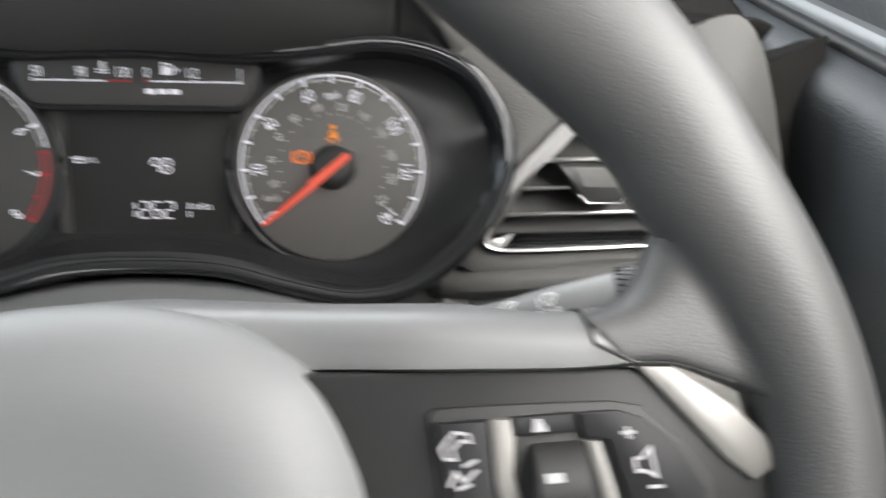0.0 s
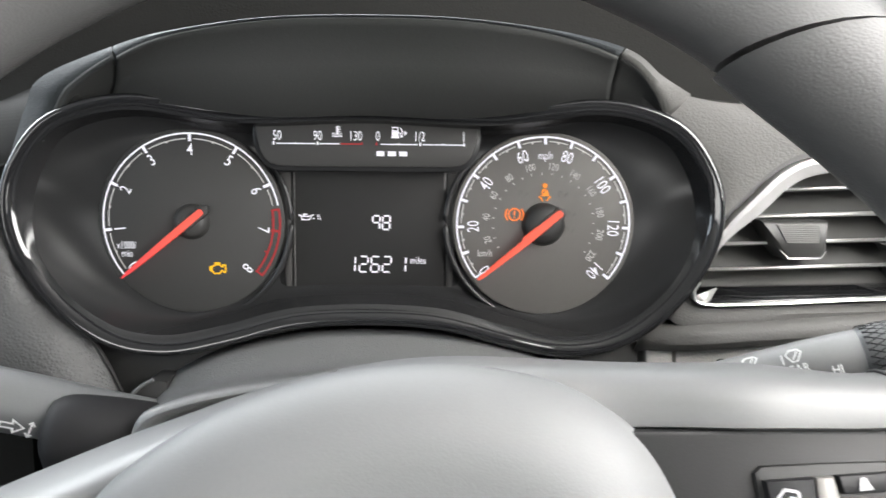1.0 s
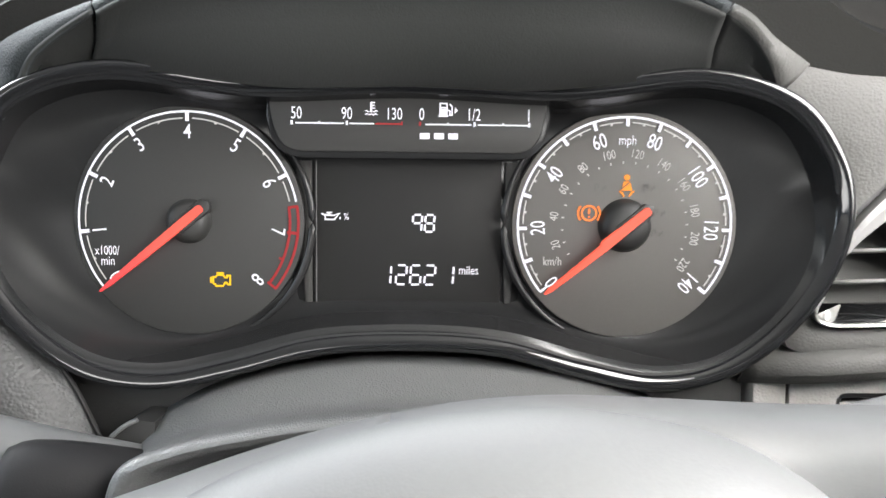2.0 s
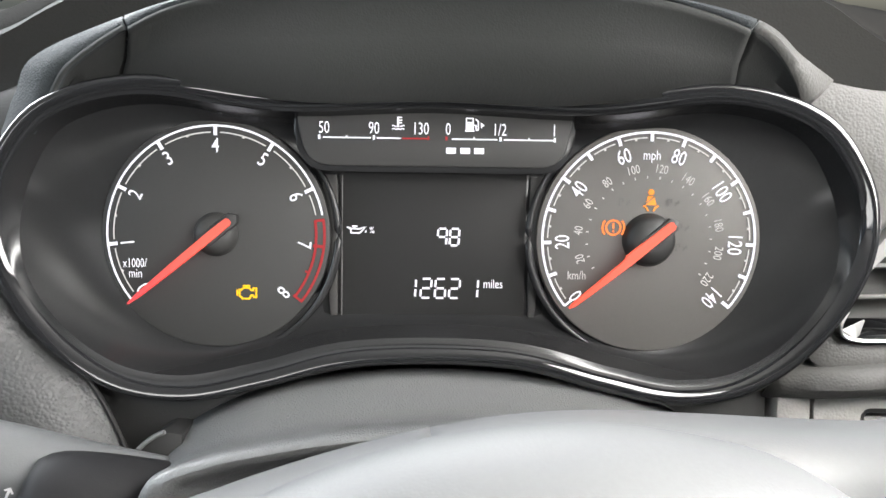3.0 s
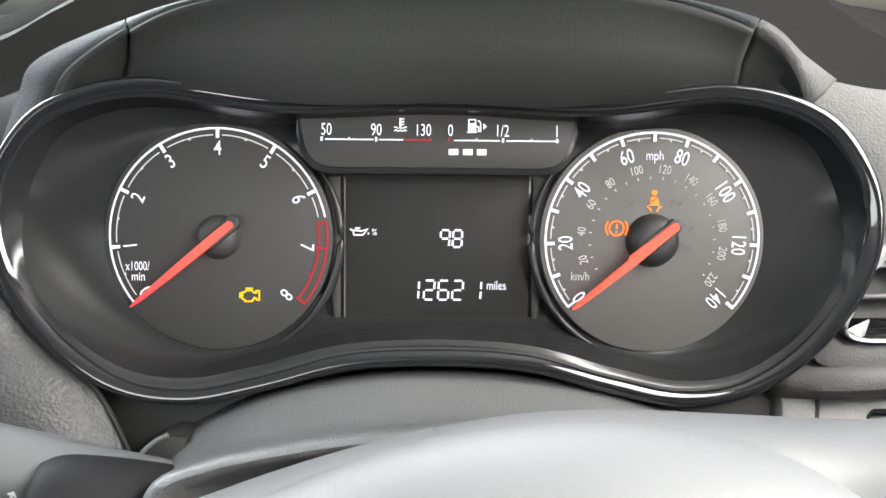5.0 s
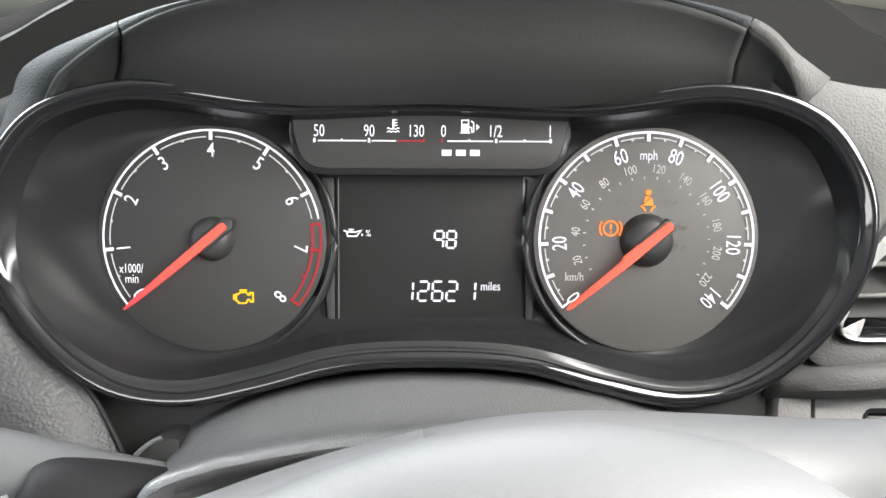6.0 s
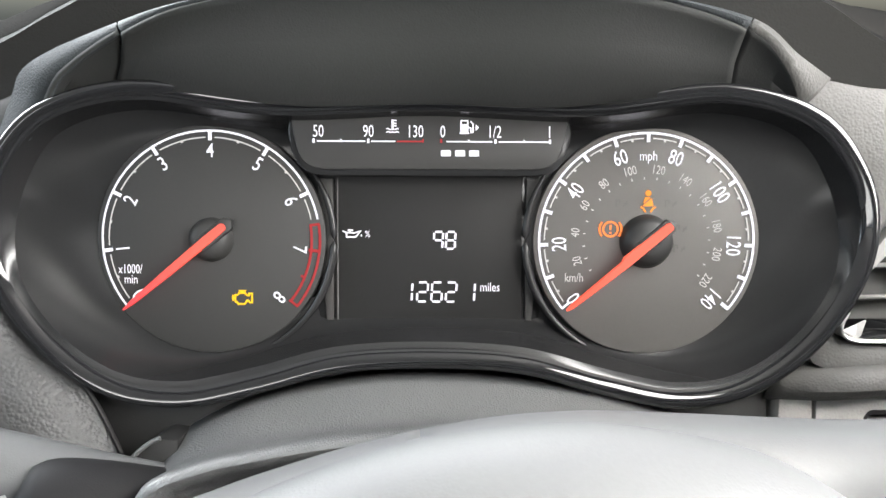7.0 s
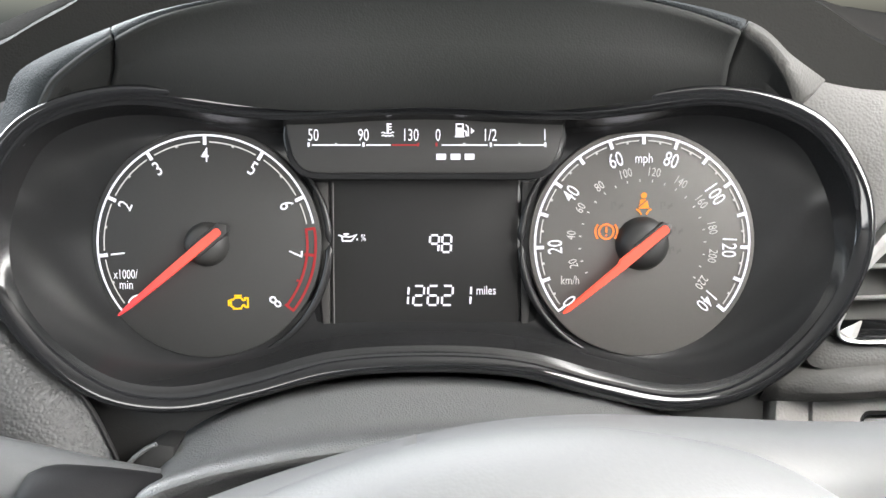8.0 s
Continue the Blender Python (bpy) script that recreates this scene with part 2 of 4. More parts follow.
def part(name, bm, material, parent, label="", smooth=True, thick=0.0, angle=40):
    """Links a bmesh, drawn in the dashboard's frame, as one mesh object under a thing or a part."""
    bm.transform(Matrix.Scale(S, 4))
    data = bpy.data.meshes.new(name)
    bm.to_mesh(data)
    bm.free()
    data.materials.append(material)
    if smooth:
        data.shade_smooth()
        data.set_sharp_from_angle(angle=radians(angle))
    ob = new(name, data)
    ob.parent = parent
    if thick:
        solid = ob.modifiers.new("thickness", "SOLIDIFY")
        solid.thickness, solid.offset = thick * S, -1.0
    if label:
        tagged(ob, label)
    return ob


def letters(body, size, x, y, z, material, parent, turn=0.0, squeeze=0.78, name="numeral", label="", bold=0.0, tilt=0.0):
    cu = bpy.data.curves.new("lettering", "FONT")
    cu.body, cu.size, cu.align_x, cu.align_y, cu.offset, cu.resolution_u, cu.shear = body, size, "CENTER", "CENTER", bold * size, 3, tilt
    ob = bpy.data.objects.new("lettering", cu)
    scene.collection.objects.link(ob)
    bpy.context.view_layer.update()
    data = bpy.data.meshes.new_from_object(ob.evaluated_get(bpy.context.evaluated_depsgraph_get()))
    bpy.data.objects.remove(ob)
    bpy.data.curves.remove(cu)
    data.transform(Matrix.Scale(S, 4) @ Matrix.Translation((x, y, z)) @ pose(0, 0, 0, 0, -turn, 0) @ pose(0, 0, 0, 90, 0, 0) @ Matrix.Diagonal((squeeze, 1, 1, 1)))
    data.materials.clear()
    data.materials.append(material)
    data.name = name
    made = new(name, data)
    made.parent = parent
    if label:
        tagged(made, label)
    return made


def joined(*bms):
    out = bmesh.new()
    for b in bms:
        data = bpy.data.meshes.new("tmp")
        b.to_mesh(data)
        b.free()
        out.from_mesh(data)
        bpy.data.meshes.remove(data)
    return out


# ---- cabin shell ----
def slab(name, x0, y0, z0, x1, y1, z1, material, label, category="wall", kind="structure", bevel=0.004):
    bm = bmesh.new()
    bmesh.ops.create_cube(bm, size=1.0)
    bm.transform(Matrix.Translation(((x0 + x1) / 2, (y0 + y1) / 2, (z0 + z1) / 2)) @ Matrix.Diagonal((x1 - x0, y1 - y0, z1 - z0, 1)))
    bmesh.ops.bevel(bm, geom=bm.edges, offset=bevel, segments=2, affect="EDGES")
    data = bpy.data.meshes.new(name)
    bm.to_mesh(data)
    bm.free()
    data.materials.append(material)
    return tagged(new(name, data), label, category, kind=kind)


slab("floor", -1.14, -1.95, 0.24, 0.44, 0.62, 0.30, TRIM, "dark grey carpeted cabin floor", "floor")
slab("ceiling", -1.14, -1.95, 1.40, 0.44, 0.02, 1.46, CLOTH, "pale grey cloth roof lining", "ceiling")
slab("wall_rear", -1.14, -2.02, 0.30, 0.44, -1.95, 1.00, TRIM, "plain dark rear wall of the cabin")
slab("wall_front", -1.14, 0.55, 0.30, 0.44, 0.62, 0.96, TRIM, "plain dark bulkhead under the windscreen")
for side, x0, x1 in (("driver", 0.38, 0.44), ("passenger", -1.14, -1.08)):
    slab("wall_" + side, x0, -1.95, 0.30, x1, 0.55, 1.02, DOOR, "dark grey door side of the cabin below the window")
    slab("wall_" + side + "_middle", x0, -1.05, 1.02, x1, -0.90, 1.40, TRIM, "plain dark middle pillar of the cabin")
    slab("wall_" + side + "_rear", x0, -2.02, 1.02, x1, -1.75, 1.40, TRIM, "plain dark rear pillar of the cabin")

# ---- outlines of the instrument cluster ----
HALF = [(0, 0.0575), (0.060, 0.0555), (0.112, 0.0610), (0.148, 0.0515), (0.167, 0.0300), (0.173, 0.0070), (0.167, -0.0180),
        (0.149, -0.0430), (0.124, -0.0600), (0.096, -0.0645), (0.066, -0.0590), (0.035, -0.0510), (0, -0.0490)]
BEZEL = spline(HALF + [(-x, z) for x, z in HALF[-2:0:-1]], 144, True)

# ---- dashboard ----
dash = thing("dashboard", "grey grained plastic dashboard round the instrument cluster", "dashboard", kind="structure")
N = 97
IN0 = [(-0.162, 0.026), (-0.151, 0.043), (-0.140, 0.0512), (-0.121, 0.0568), (-0.096, 0.0562), (-0.048, 0.0505), (0, 0.0515), (0.045, 0.0505), (0.086, 0.0550), (0.117, 0.0575), (0.136, 0.053), (0.148, 0.046)]
LIP1 = [(-0.152, 0.038), (-0.1425, 0.0520), (-0.1345, 0.0625), (-0.1125, 0.0765), (-0.088, 0.0860), (-0.045, 0.0930), (0, 0.0948), (0.045, 0.0938), (0.086, 0.0885), (0.1180, 0.0785), (0.1335, 0.0660), (0.1435, 0.0520)]
LIP2 = [(-0.168, 0.030), (-0.1585, 0.0530), (-0.1490, 0.0668), (-0.1145, 0.0812), (-0.088, 0.0885), (-0.045, 0.0948), (0, 0.0966), (0.045, 0.0956), (0.087, 0.0910), (0.1215, 0.0832), (0.1395, 0.0718), (0.1560, 0.0640)]
Y_IN = [-0.008, -0.007, -0.005, -0.006, -0.014, -0.0178, -0.0178, -0.0178, -0.014, -0.006, -0.006, -0.008]
Y_LIP = [-0.013, -0.015, -0.018, -0.021, -0.023, -0.024, -0.024, -0.024, -0.023, -0.021, -0.016, -0.0085]
in0 = spline([(x, y, z) for (x, z), y in zip(IN0, Y_IN)], N)
lip1 = spline([(x, y, z) for (x, z), y in zip(LIP1, Y_LIP)], N)
LEAN = [0.013, 0.013, 0.013, 0.008, 0.004, 0.003, 0.003, 0.003, 0.003, 0.003, 0.003, 0.003]
lip2 = spline([(x * (1 + (q - 0.003) / 0.30), y + q, 0.018 + (z - 0.018) * (1 + (q - 0.003) / 0.30)) for (x, z), y, q in zip(LIP2, Y_LIP, LEAN)], N)
mid = [a.lerp(b, 0.55) + Vector((0, 0.004, 0)) for a, b in zip(in0, lip1)]
near = [a.lerp(b, 0.93) + Vector((0, 0.0012, 0)) for a, b in zip(in0, lip1)]
roll = [a.lerp(b, 0.5) + Vector((0, -0.0018, 0)) for a, b in zip(lip1, lip2)]
back = [p + Vector((0, 0.010, -0.003)) for p in lip2]
cut_l = min(range(N), key=lambda i: abs(lip1[i].x + 0.1125))
cut_r = min(range(N), key=lambda i: abs(lip1[i].x - 0.1170))


def gap(row, i, by):
    """A row's point moved by that much along the row."""
    return row[i] + (row[min(i + 1, N - 1)] - row[max(i - 1, 0)]).normalized() * by


for a, b, name in ((0, cut_l, "hood_side"), (cut_l, cut_r, "hood"), (cut_r, N - 1, "hood_side")):
    def stretch(row):
        pts = row[a:b + 1]
        if a:
            pts = [gap(row, a, 0.0005)] + pts[1:]
        if b < N - 1:
            pts = pts[:-1] + [gap(row, b, -0.0005)]
        return pts
    lining = part(name, loft([stretch(r) for r in (in0, mid, near, lip1)]), HOOD_IN, dash, "matt black lining of the instrument hood", thick=0.002)
    # the right end takes the copy coloured as more brightly lit
    part("hood_edge", loft([stretch(r) for r in (lip1, roll, lip2, back)]), LIP_BRIGHT if a == cut_r else LIP, lining, "grained grey rolled edge of the hood", thick=0.0015)
part("hood_backing", loft([[p + Vector((0, 0.006, 0)) for p in in0], [p + Vector((0, 0.006, -0.002)) for p in lip1], [p + Vector((0, 0.020, 0.000)) for p in lip2]]), BLACK, dash)

# top of the dashboard: a recess behind the hood, coloured dark for its shade, then the pad that runs to the windscreen
crest = [Vector((-1.30, 0.03, 0.03)), Vector((-0.5, 0.02, 0.03)), Vector((-0.24, 0.01, 0.02))] + [p + Vector((0, 0.008, -0.002)) for p in lip2[::4]]
crest += [Vector((0.175, 0.002, 0.0600)), Vector((0.205, 0.002, 0.0570)), Vector((0.245, 0.002, 0.0615)), Vector((0.285, 0.004, 0.0725)), Vector((0.303, 0.010, 0.0700))]
PADLINE = [(-1.30, 0.050), (-0.60, 0.055), (-0.32, 0.070), (-0.230, 0.094), (-0.188, 0.115), (-0.12, 0.148), (0, 0.162), (0.11, 0.154), (0.160, 0.140), (0.200, 0.122), (0.237, 0.100), (0.290, 0.088), (0.330, 0.084)]
crest = spline(crest, 120)
padline = spline([(x, 0.10, z) for x, z in PADLINE], 120)
floor_row = [Vector((b.x, 0.086, min(a.z - 0.012, b.z - 0.030))) for a, b in zip(crest, padline)]
riser = [p + Vector((0, -0.010, -0.006)) for p in padline]
part("dash_recess", loft([crest, [p + Vector((0, 0.012, -0.006)) for p in crest], floor_row, [a.lerp(b, 0.5) + Vector((0, 0.003, 0)) for a, b in zip(floor_row, riser)], riser, padline]), VALLEY, dash, "recess behind the hood, shade put into its colour", thick=0.002)
padrows = [padline] + [[Vector((p.x, 0.10 + dy, p.z + dz)) for p in padline] for dy, dz in ((0.006, 0.007), (0.020, 0.016), (0.06, 0.038), (0.20, 0.085), (0.58, 0.15))]
part("dash_top", loft(padrows), DASH_TOP, dash, "grey grained dashboard top", thick=0.004)

# left of the cluster
LEFT_OUT = [(-0.158, 0.053), (-0.168, 0.030), (-0.180, 0.0), (-0.192, -0.032), (-0.205, -0.070), (-0.212, -0.11)]
LEFT_IN = [(-0.152, 0.046), (-0.165, 0.028), (-0.170, 0.004), (-0.160, -0.032), (-0.134, -0.0580), (-0.118, -0.0900)]
lo = spline([(x, y, z) for (x, z), y in zip(LEFT_OUT, (-0.001, -0.006, -0.011, -0.013, -0.013, -0.013))], 40)
li = spline([(x, -0.009, z) for x, z in LEFT_IN], 40)
bulge = [a.lerp(b, 0.45) + Vector((0, -0.004, 0)) for a, b in zip(li, lo)]
part("fascia_left", loft([li, bulge, lo, [p + Vector((-0.004, 0.006, 0)) for p in lo], [p + Vector((-0.012, 0.05, 0.004)) for p in lo], [p + Vector((-0.02, 0.11, 0.004)) for p in lo]]), DARK_SOFT, dash, "dark grey grained panel beside the cluster", thick=0.002)
part("fascia_seam", tube([p + Vector((0.0006, -0.0004, 0)) for p in li[20:]], [0.0009] * 20, 8), BLACK, dash, "thin dark seam of the panel")
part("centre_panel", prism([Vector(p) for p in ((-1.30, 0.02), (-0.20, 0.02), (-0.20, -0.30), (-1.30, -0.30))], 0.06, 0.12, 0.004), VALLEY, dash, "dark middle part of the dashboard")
part("panel_under_cluster", prism([Vector(p) for p in ((-0.140, -0.050), (0.1365, -0.0585), (0.134, -0.26), (-0.105, -0.26))], -0.003, 0.030, 0.002), VALLEY_PANEL, dash, "smooth black panel under the cluster")

# right of the cluster, with the hole of the air vent
VENT = [(0.1597, -0.0335), (0.1640, -0.0175), (0.1747, 0.0012), (0.1877, 0.0150), (0.1981, 0.0253), (0.2113, 0.0327), (0.2340, 0.0368), (0.2580, 0.0365), (0.2760, 0.0300), (0.2795, 0.0050), (0.2745, -0.0265), (0.2640, -0.0337), (0.2180, -0.0362), (0.1830, -0.0377), (0.1680, -0.0379)]
OUTER = [(0.149, -0.010, -0.0430), (0.1590, -0.008, -0.0180), (0.1680, -0.007, 0.0080), (0.1655, -0.007, 0.0300), (0.149, -0.006, 0.0495), (0.141, -0.005, 0.0650), (0.175, -0.006, 0.0600), (0.235, -0.003, 0.0600), (0.284, 0.000, 0.0730),
         (0.3050, -0.002, 0.0150), (0.3080, -0.006, -0.0430), (0.262, -0.012, -0.0440), (0.200, -0.013, -0.0462), (0.176, -0.0125, -0.0478), (0.158, -0.012, -0.0490)]
M = 112
vent = spline(VENT, M, True)
groove = [0.0036 if p.y > -0.030 else 0.0018 for p in vent]
groove = [sum(groove[(i + k) % M] for k in range(-4, 5)) / 9 for i in range(M)]
hole = at_y(offset(vent, groove), -0.0105)
outer = spline(OUTER, M, True)
halfway = [a.lerp(b, 0.5) + Vector((0, -0.0015, 0)) for a, b in zip(hole, outer)]
part("fascia_right", loft([[p + Vector((0, 0.010, 0)) for p in hole], hole, halfway, outer, [p + Vector((0, 0.010, 0)) for p in outer]], True), SOFT, dash, "light grey grained panel between cluster and vent")
xs = [0.134 + 0.176 * i / 30 for i in range(31)]
ledge = []
for y, dz in ((-0.008, 0.005), (-0.0145, 0.0025), (-0.0175, -0.0015), (-0.0175, -0.0055), (-0.0140, -0.0095), (-0.004, -0.0125), (0.010, -0.0130)):
    ledge.append([Vector((x, y + 0.010 * max(0, (0.165 - x) / 0.031) ** 1.5, -0.0535 + 0.0095 * min(1, max(0, (x - 0.13) / 0.13)) + dz)) for x in xs])
part("ledge", loft(ledge), SOFT, dash, "grained rolled ledge under the vent", thick=0.0015)
for name, pts in (("lower_panel", ((0.1395, -0.052), (0.1530, -0.052), (0.1555, -0.26), (0.1375, -0.26))), ):
    part(name, prism([Vector(p) for p in pts], -0.006, 0.020, 0.0012), SPECKLED, dash, "speckled grey lower panel")
slot = rounded(0.1738, -0.098, 0.235, -0.0668, 0.004)
outer_panel = spline([(0.1542, -0.110), (0.1545, -0.052), (0.25, -0.050), (0.312, -0.050), (0.312, -0.16), (0.312, -0.26), (0.25, -0.26), (0.157, -0.26)], 96, True)
outer_panel = [Vector((min(max(p.x, 0.1545), 0.312), min(max(p.y, -0.26), -0.050))) for p in outer_panel]
c = Vector((0.205, -0.0835))
ring = []
for p in outer_panel:
    d = (p - c).normalized()
    ring.append(max(slot, key=lambda q: (q - c).normalized().dot(d)))
part("lower_panel", loft([at_y(ring, 0.006), at_y(ring, -0.0055), at_y(outer_panel, -0.0060), at_y(outer_panel, 0.020)], True), SPECKLED, dash, "speckled grey lower panel with a slot")
pocket = part("slot", loft([at_y(offset(slot, 0.0010), -0.0050), at_y(offset(slot, -0.0022), -0.0045), at_y(offset(slot, -0.0026), 0.005)], True, False, True), BLACK, dash, "black rimmed slot in the lower panel")
part("slot_flap", prism(rounded(0.1775, -0.096, 0.232, -0.0712, 0.002), -0.001, 0.004), SPECKLED, pocket)
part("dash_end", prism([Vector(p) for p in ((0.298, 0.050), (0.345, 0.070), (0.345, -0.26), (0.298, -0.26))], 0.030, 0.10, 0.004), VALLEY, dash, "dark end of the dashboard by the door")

# ---- instrument cluster ----
cluster = thing("instrument_cluster", "glossy black car instrument cluster with two lit dials", "instrument cluster")
part("housing", loft([at_y(offset(BEZEL, -0.006), 0.060), at_y(offset(BEZEL, -0.003), 0.012)], True, True, True), BLACK, cluster)
profile = [(-0.001, 0.012), (0.0, 0.004), (0.0, -0.003)]
profile += [(-0.0022 + (0.0022 if a < 90 else 0.0065) * math.cos(radians(a)), -0.0118 - 0.0044 * math.sin(radians(a))) for a in range(0, 151, 10)]
part("bezel", loft([at_y(offset(BEZEL, d), y) for d, y in profile], True), GLOSS, cluster, "glossy black bezel")
A = 0.0867


def smoothstep(x, a, b):
    u = min(1.0, max(0.0, (x - a) / (b - a)))
    return u * u * (3 - 2 * u)


# inner wall and bowl: low towards the driver at the bottom, deep at the top, flat round the display
edge_d, edge_y, floor_y, reach = [], [], [], []
for k, p in enumerate(BEZEL):
    t = BEZEL[(k + 1) % len(BEZEL)] - BEZEL[k - 1]
    rise = smoothstep(t.normalized().x, -0.75, 0.9)
    near_dial = smoothstep(abs(p.x), 0.030, 0.062)
    edge_d.append(-0.0105 - 0.0035 * rise * (1 - smoothstep(rise, 0.6, 1.0)) if p.y < 0 or abs(p.x) > 0.06 else -0.0098)
    edge_y.append((-0.0135 + 0.0115 * smoothstep(rise, 0.0, 0.5) - 0.0020 * smoothstep(rise, 0.7, 1.0)) * near_dial + (-0.0125 if p.y < 0 else -0.0070) * (1 - near_dial))
    floor_y.append(0.0008 * near_dial + 0.0066 * (1 - near_dial))
    clear = math.hypot(abs(p.x) - A, p.y) - 0.0470 + edge_d[-1]
    reach.append(max(0.0030, clear) * near_dial + 0.010 * (1 - near_dial))


def eased(values, w=5):
    n = len(values)
    return [sum(values[(k + q) % n] for q in range(-w, w + 1)) / (2 * w + 1) for k in range(n)]


edge_d, edge_y, floor_y, reach = eased(edge_d), eased(edge_y), eased(floor_y), eased(reach)
wall_rows = []
for f, g in ((0.0, 0.0), (0.15, 0.20), (0.40, 0.46), (0.70, 0.74), (1.0, 1.0)):
    wall_rows.append(at_y(offset(BEZEL, [profile[-1][0] + (d - profile[-1][0]) * f for d in edge_d]), [profile[-1][1] + (y - profile[-1][1]) * g for y in edge_y]))
part("bezel_wall", loft(wall_rows, True), SATIN, cluster, "glossy black inner wall of the bezel")
bowl_rows = []
for f, g, more in ((0.0, 0.0, 0), (0.10, 0.20, 0), (0.25, 0.45, 0), (0.45, 0.69, 0), (0.70, 0.89, 0), (1.0, 1.0, 0), (1.0, 1.03, 0.004), (1.0, 1.06, 0.010)):
    bowl_rows.append(at_y(offset(BEZEL, [d - r * f - more for d, r in zip(edge_d, reach)]), [y + (q - y) * g for y, q in zip(edge_y, floor_y)]))
part("bowl", loft(bowl_rows, True), FUNNEL, cluster, "satin black bowl round the dials")

def radial(cx, deg, r0, r1):
    c0, s0 = math.cos(radians(deg)), math.sin(radians(deg))
    return [(cx + r0 * c0, r0 * s0), (cx + r1 * c0, r1 * s0)]


def dial(name, cx, label, face):
    base = part(name, prism(disc(cx, 0, 0.0455, 96), 0.0, 0.0100, 0.0008), face, cluster, label)
    side = 1 if cx < 0 else -1
    ridge = [Vector((cx + side * 0.0486 * math.cos(radians(a)), 0.0028 - 0.0030 * math.cos(radians(a * 1.05)), 0.0486 * math.sin(radians(a)))) for a in range(-78, 49, 3)]
    part("dial_rim", tube(ridge, [0.0004 + 0.0013 * math.sin(math.pi * k / (len(ridge) - 1)) for k in range(len(ridge))], 12), FUNNEL, base, "thin glossy black ridge beside the dial")
    return base


def needle(cx, deg, base, stepped):
    d = Vector((math.cos(radians(deg)), math.sin(radians(deg))))
    n = Vector((d.y, -d.x))
    c0 = Vector((cx, 0.0))
    if stepped:
        prof = [(-0.0105, 0.0010), (-0.0095, 0.0018), (0.012, 0.0021), (0.0135, 0.0012), (0.0135, 0.0012), (0.040, 0.0007), (0.0425, 0.0002)]
        left = [c0 + d * a + n * w for a, w in prof]
        right = [c0 + d * a - n * w * (1.5 if a > 0.0 and a < 0.05 else 1) for a, w in [(-0.0105, 0.0010), (-0.0095, 0.0018), (0.012, 0.0014), (0.030, 0.0010), (0.040, 0.0007), (0.0425, 0.0002)]]
    else:
        prof = [(-0.0092, 0.0008), (-0.0084, 0.0016), (0.0, 0.0018), (0.020, 0.0015), (0.038, 0.0009), (0.0425, 0.0003)]
        left = [c0 + d * a + n * w for a, w in prof]
        right = [c0 + d * a - n * w for a, w in prof]
    pts = left + right[::-1]
    area = sum(pts[i - 1].x * pts[i].y - pts[i].x * pts[i - 1].y for i in range(len(pts)))
    if area > 0:
        pts = pts[::-1]
    rows = [at_y(pts, -0.0062), at_y(pts, -0.0078), at_y(offset(pts, -0.0002), -0.0082)]
    ob = part("needle", loft(rows, True, True, True), NEEDLE_SPEED if stepped else NEEDLE_REV, base, "red lit pointer needle", smooth=False)
    dome = [at_y(disc(cx, 0, r * (1 if stepped else 0.82), 40), y) for r, y in ((0.0108, 0.0), (0.0101, -0.0024), (0.0092, -0.0044), (0.0074, -0.0058), (0.0046, -0.0064), (0.0016, -0.0066))]
    part("needle_cap", loft(dome, True, False, True), HUB if stepped else FACE, base, "black domed needle cap")
    tail = [c0 - d * 0.0105 + n * 0.0028, c0 + d * 0.004 + n * 0.0030, c0 + d * 0.004 - n * 0.0030, c0 - d * 0.0105 - n * 0.0028, c0 - d * 0.0125]
    if sum(tail[i - 1].x * tail[i].y - tail[i].x * tail[i - 1].y for i in range(5)) > 0:
        tail = tail[::-1]
    part("needle_tail", prism(tail, -0.0072, -0.004, 0.0006), HUB, base, "black tail of the needle")
    return ob


G = -0.0004
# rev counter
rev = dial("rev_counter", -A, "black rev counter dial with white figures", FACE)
REV = lambda v: 90 - (v - 4) * 32  # noqa: E731
part("scale_arc", strokes([arc_line(-A, 0, 0.0430, REV(0), REV(6.47), 90)], 0.0008, G), WHITE_LIT, rev, smooth=False)
part("red_zone", strokes([arc_line(-A, 0, 0.0431, REV(6.55), REV(8), 40), arc_line(-A, 0, 0.0398, REV(6.55), REV(8), 40), radial(-A, REV(6.55), 0.0395, 0.0434), radial(-A, REV(8), 0.0390, 0.0434)], 0.0010, G), RED_LIT, rev, smooth=False)
part("red_mark", strokes([radial(-A, REV(7), 0.0388, 0.0434)], 0.0012, G * 1.3), RED_LIT, rev, smooth=False)
part("red_mark", strokes([radial(-A, REV(7.5), 0.0382, 0.0398)], 0.0009, G * 1.3), RED_LIT, rev, smooth=False)
for v in range(0, 7):
    part("tick", strokes([radial(-A, REV(v), 0.0392 if v else 0.0395, 0.0432)], 0.0014 if v else 0.0008, G * 1.3), WHITE_LIT, rev, smooth=False)
for v in range(0, 6):
    part("inner_arc", strokes([arc_line(-A, 0, 0.0404, REV(v + 0.08), REV(v + 0.92), 16)], 0.0005, G), DIM_LIT, rev, smooth=False)
    part("half_tick", strokes([radial(-A, REV(v + 0.5), 0.0396, 0.0406)], 0.0010, G * 1.3), DIM_LIT, rev, smooth=False)
part("inner_arc", strokes([arc_line(-A, 0, 0.0404, REV(6.08), REV(6.45), 10)], 0.0005, G), DIM_LIT, rev, smooth=False)
for v in range(0, 9):
    a = REV(v) + (-1.0 if v == 0 else (-2.6 if v == 8 else 0))
    r = 0.0350 if v else 0.0362
    letters(str(v), 0.0080, -A + r * math.cos(radians(a)), G, r * math.sin(radians(a)), WHITE_LIT, rev, a - 90, bold=0.004)
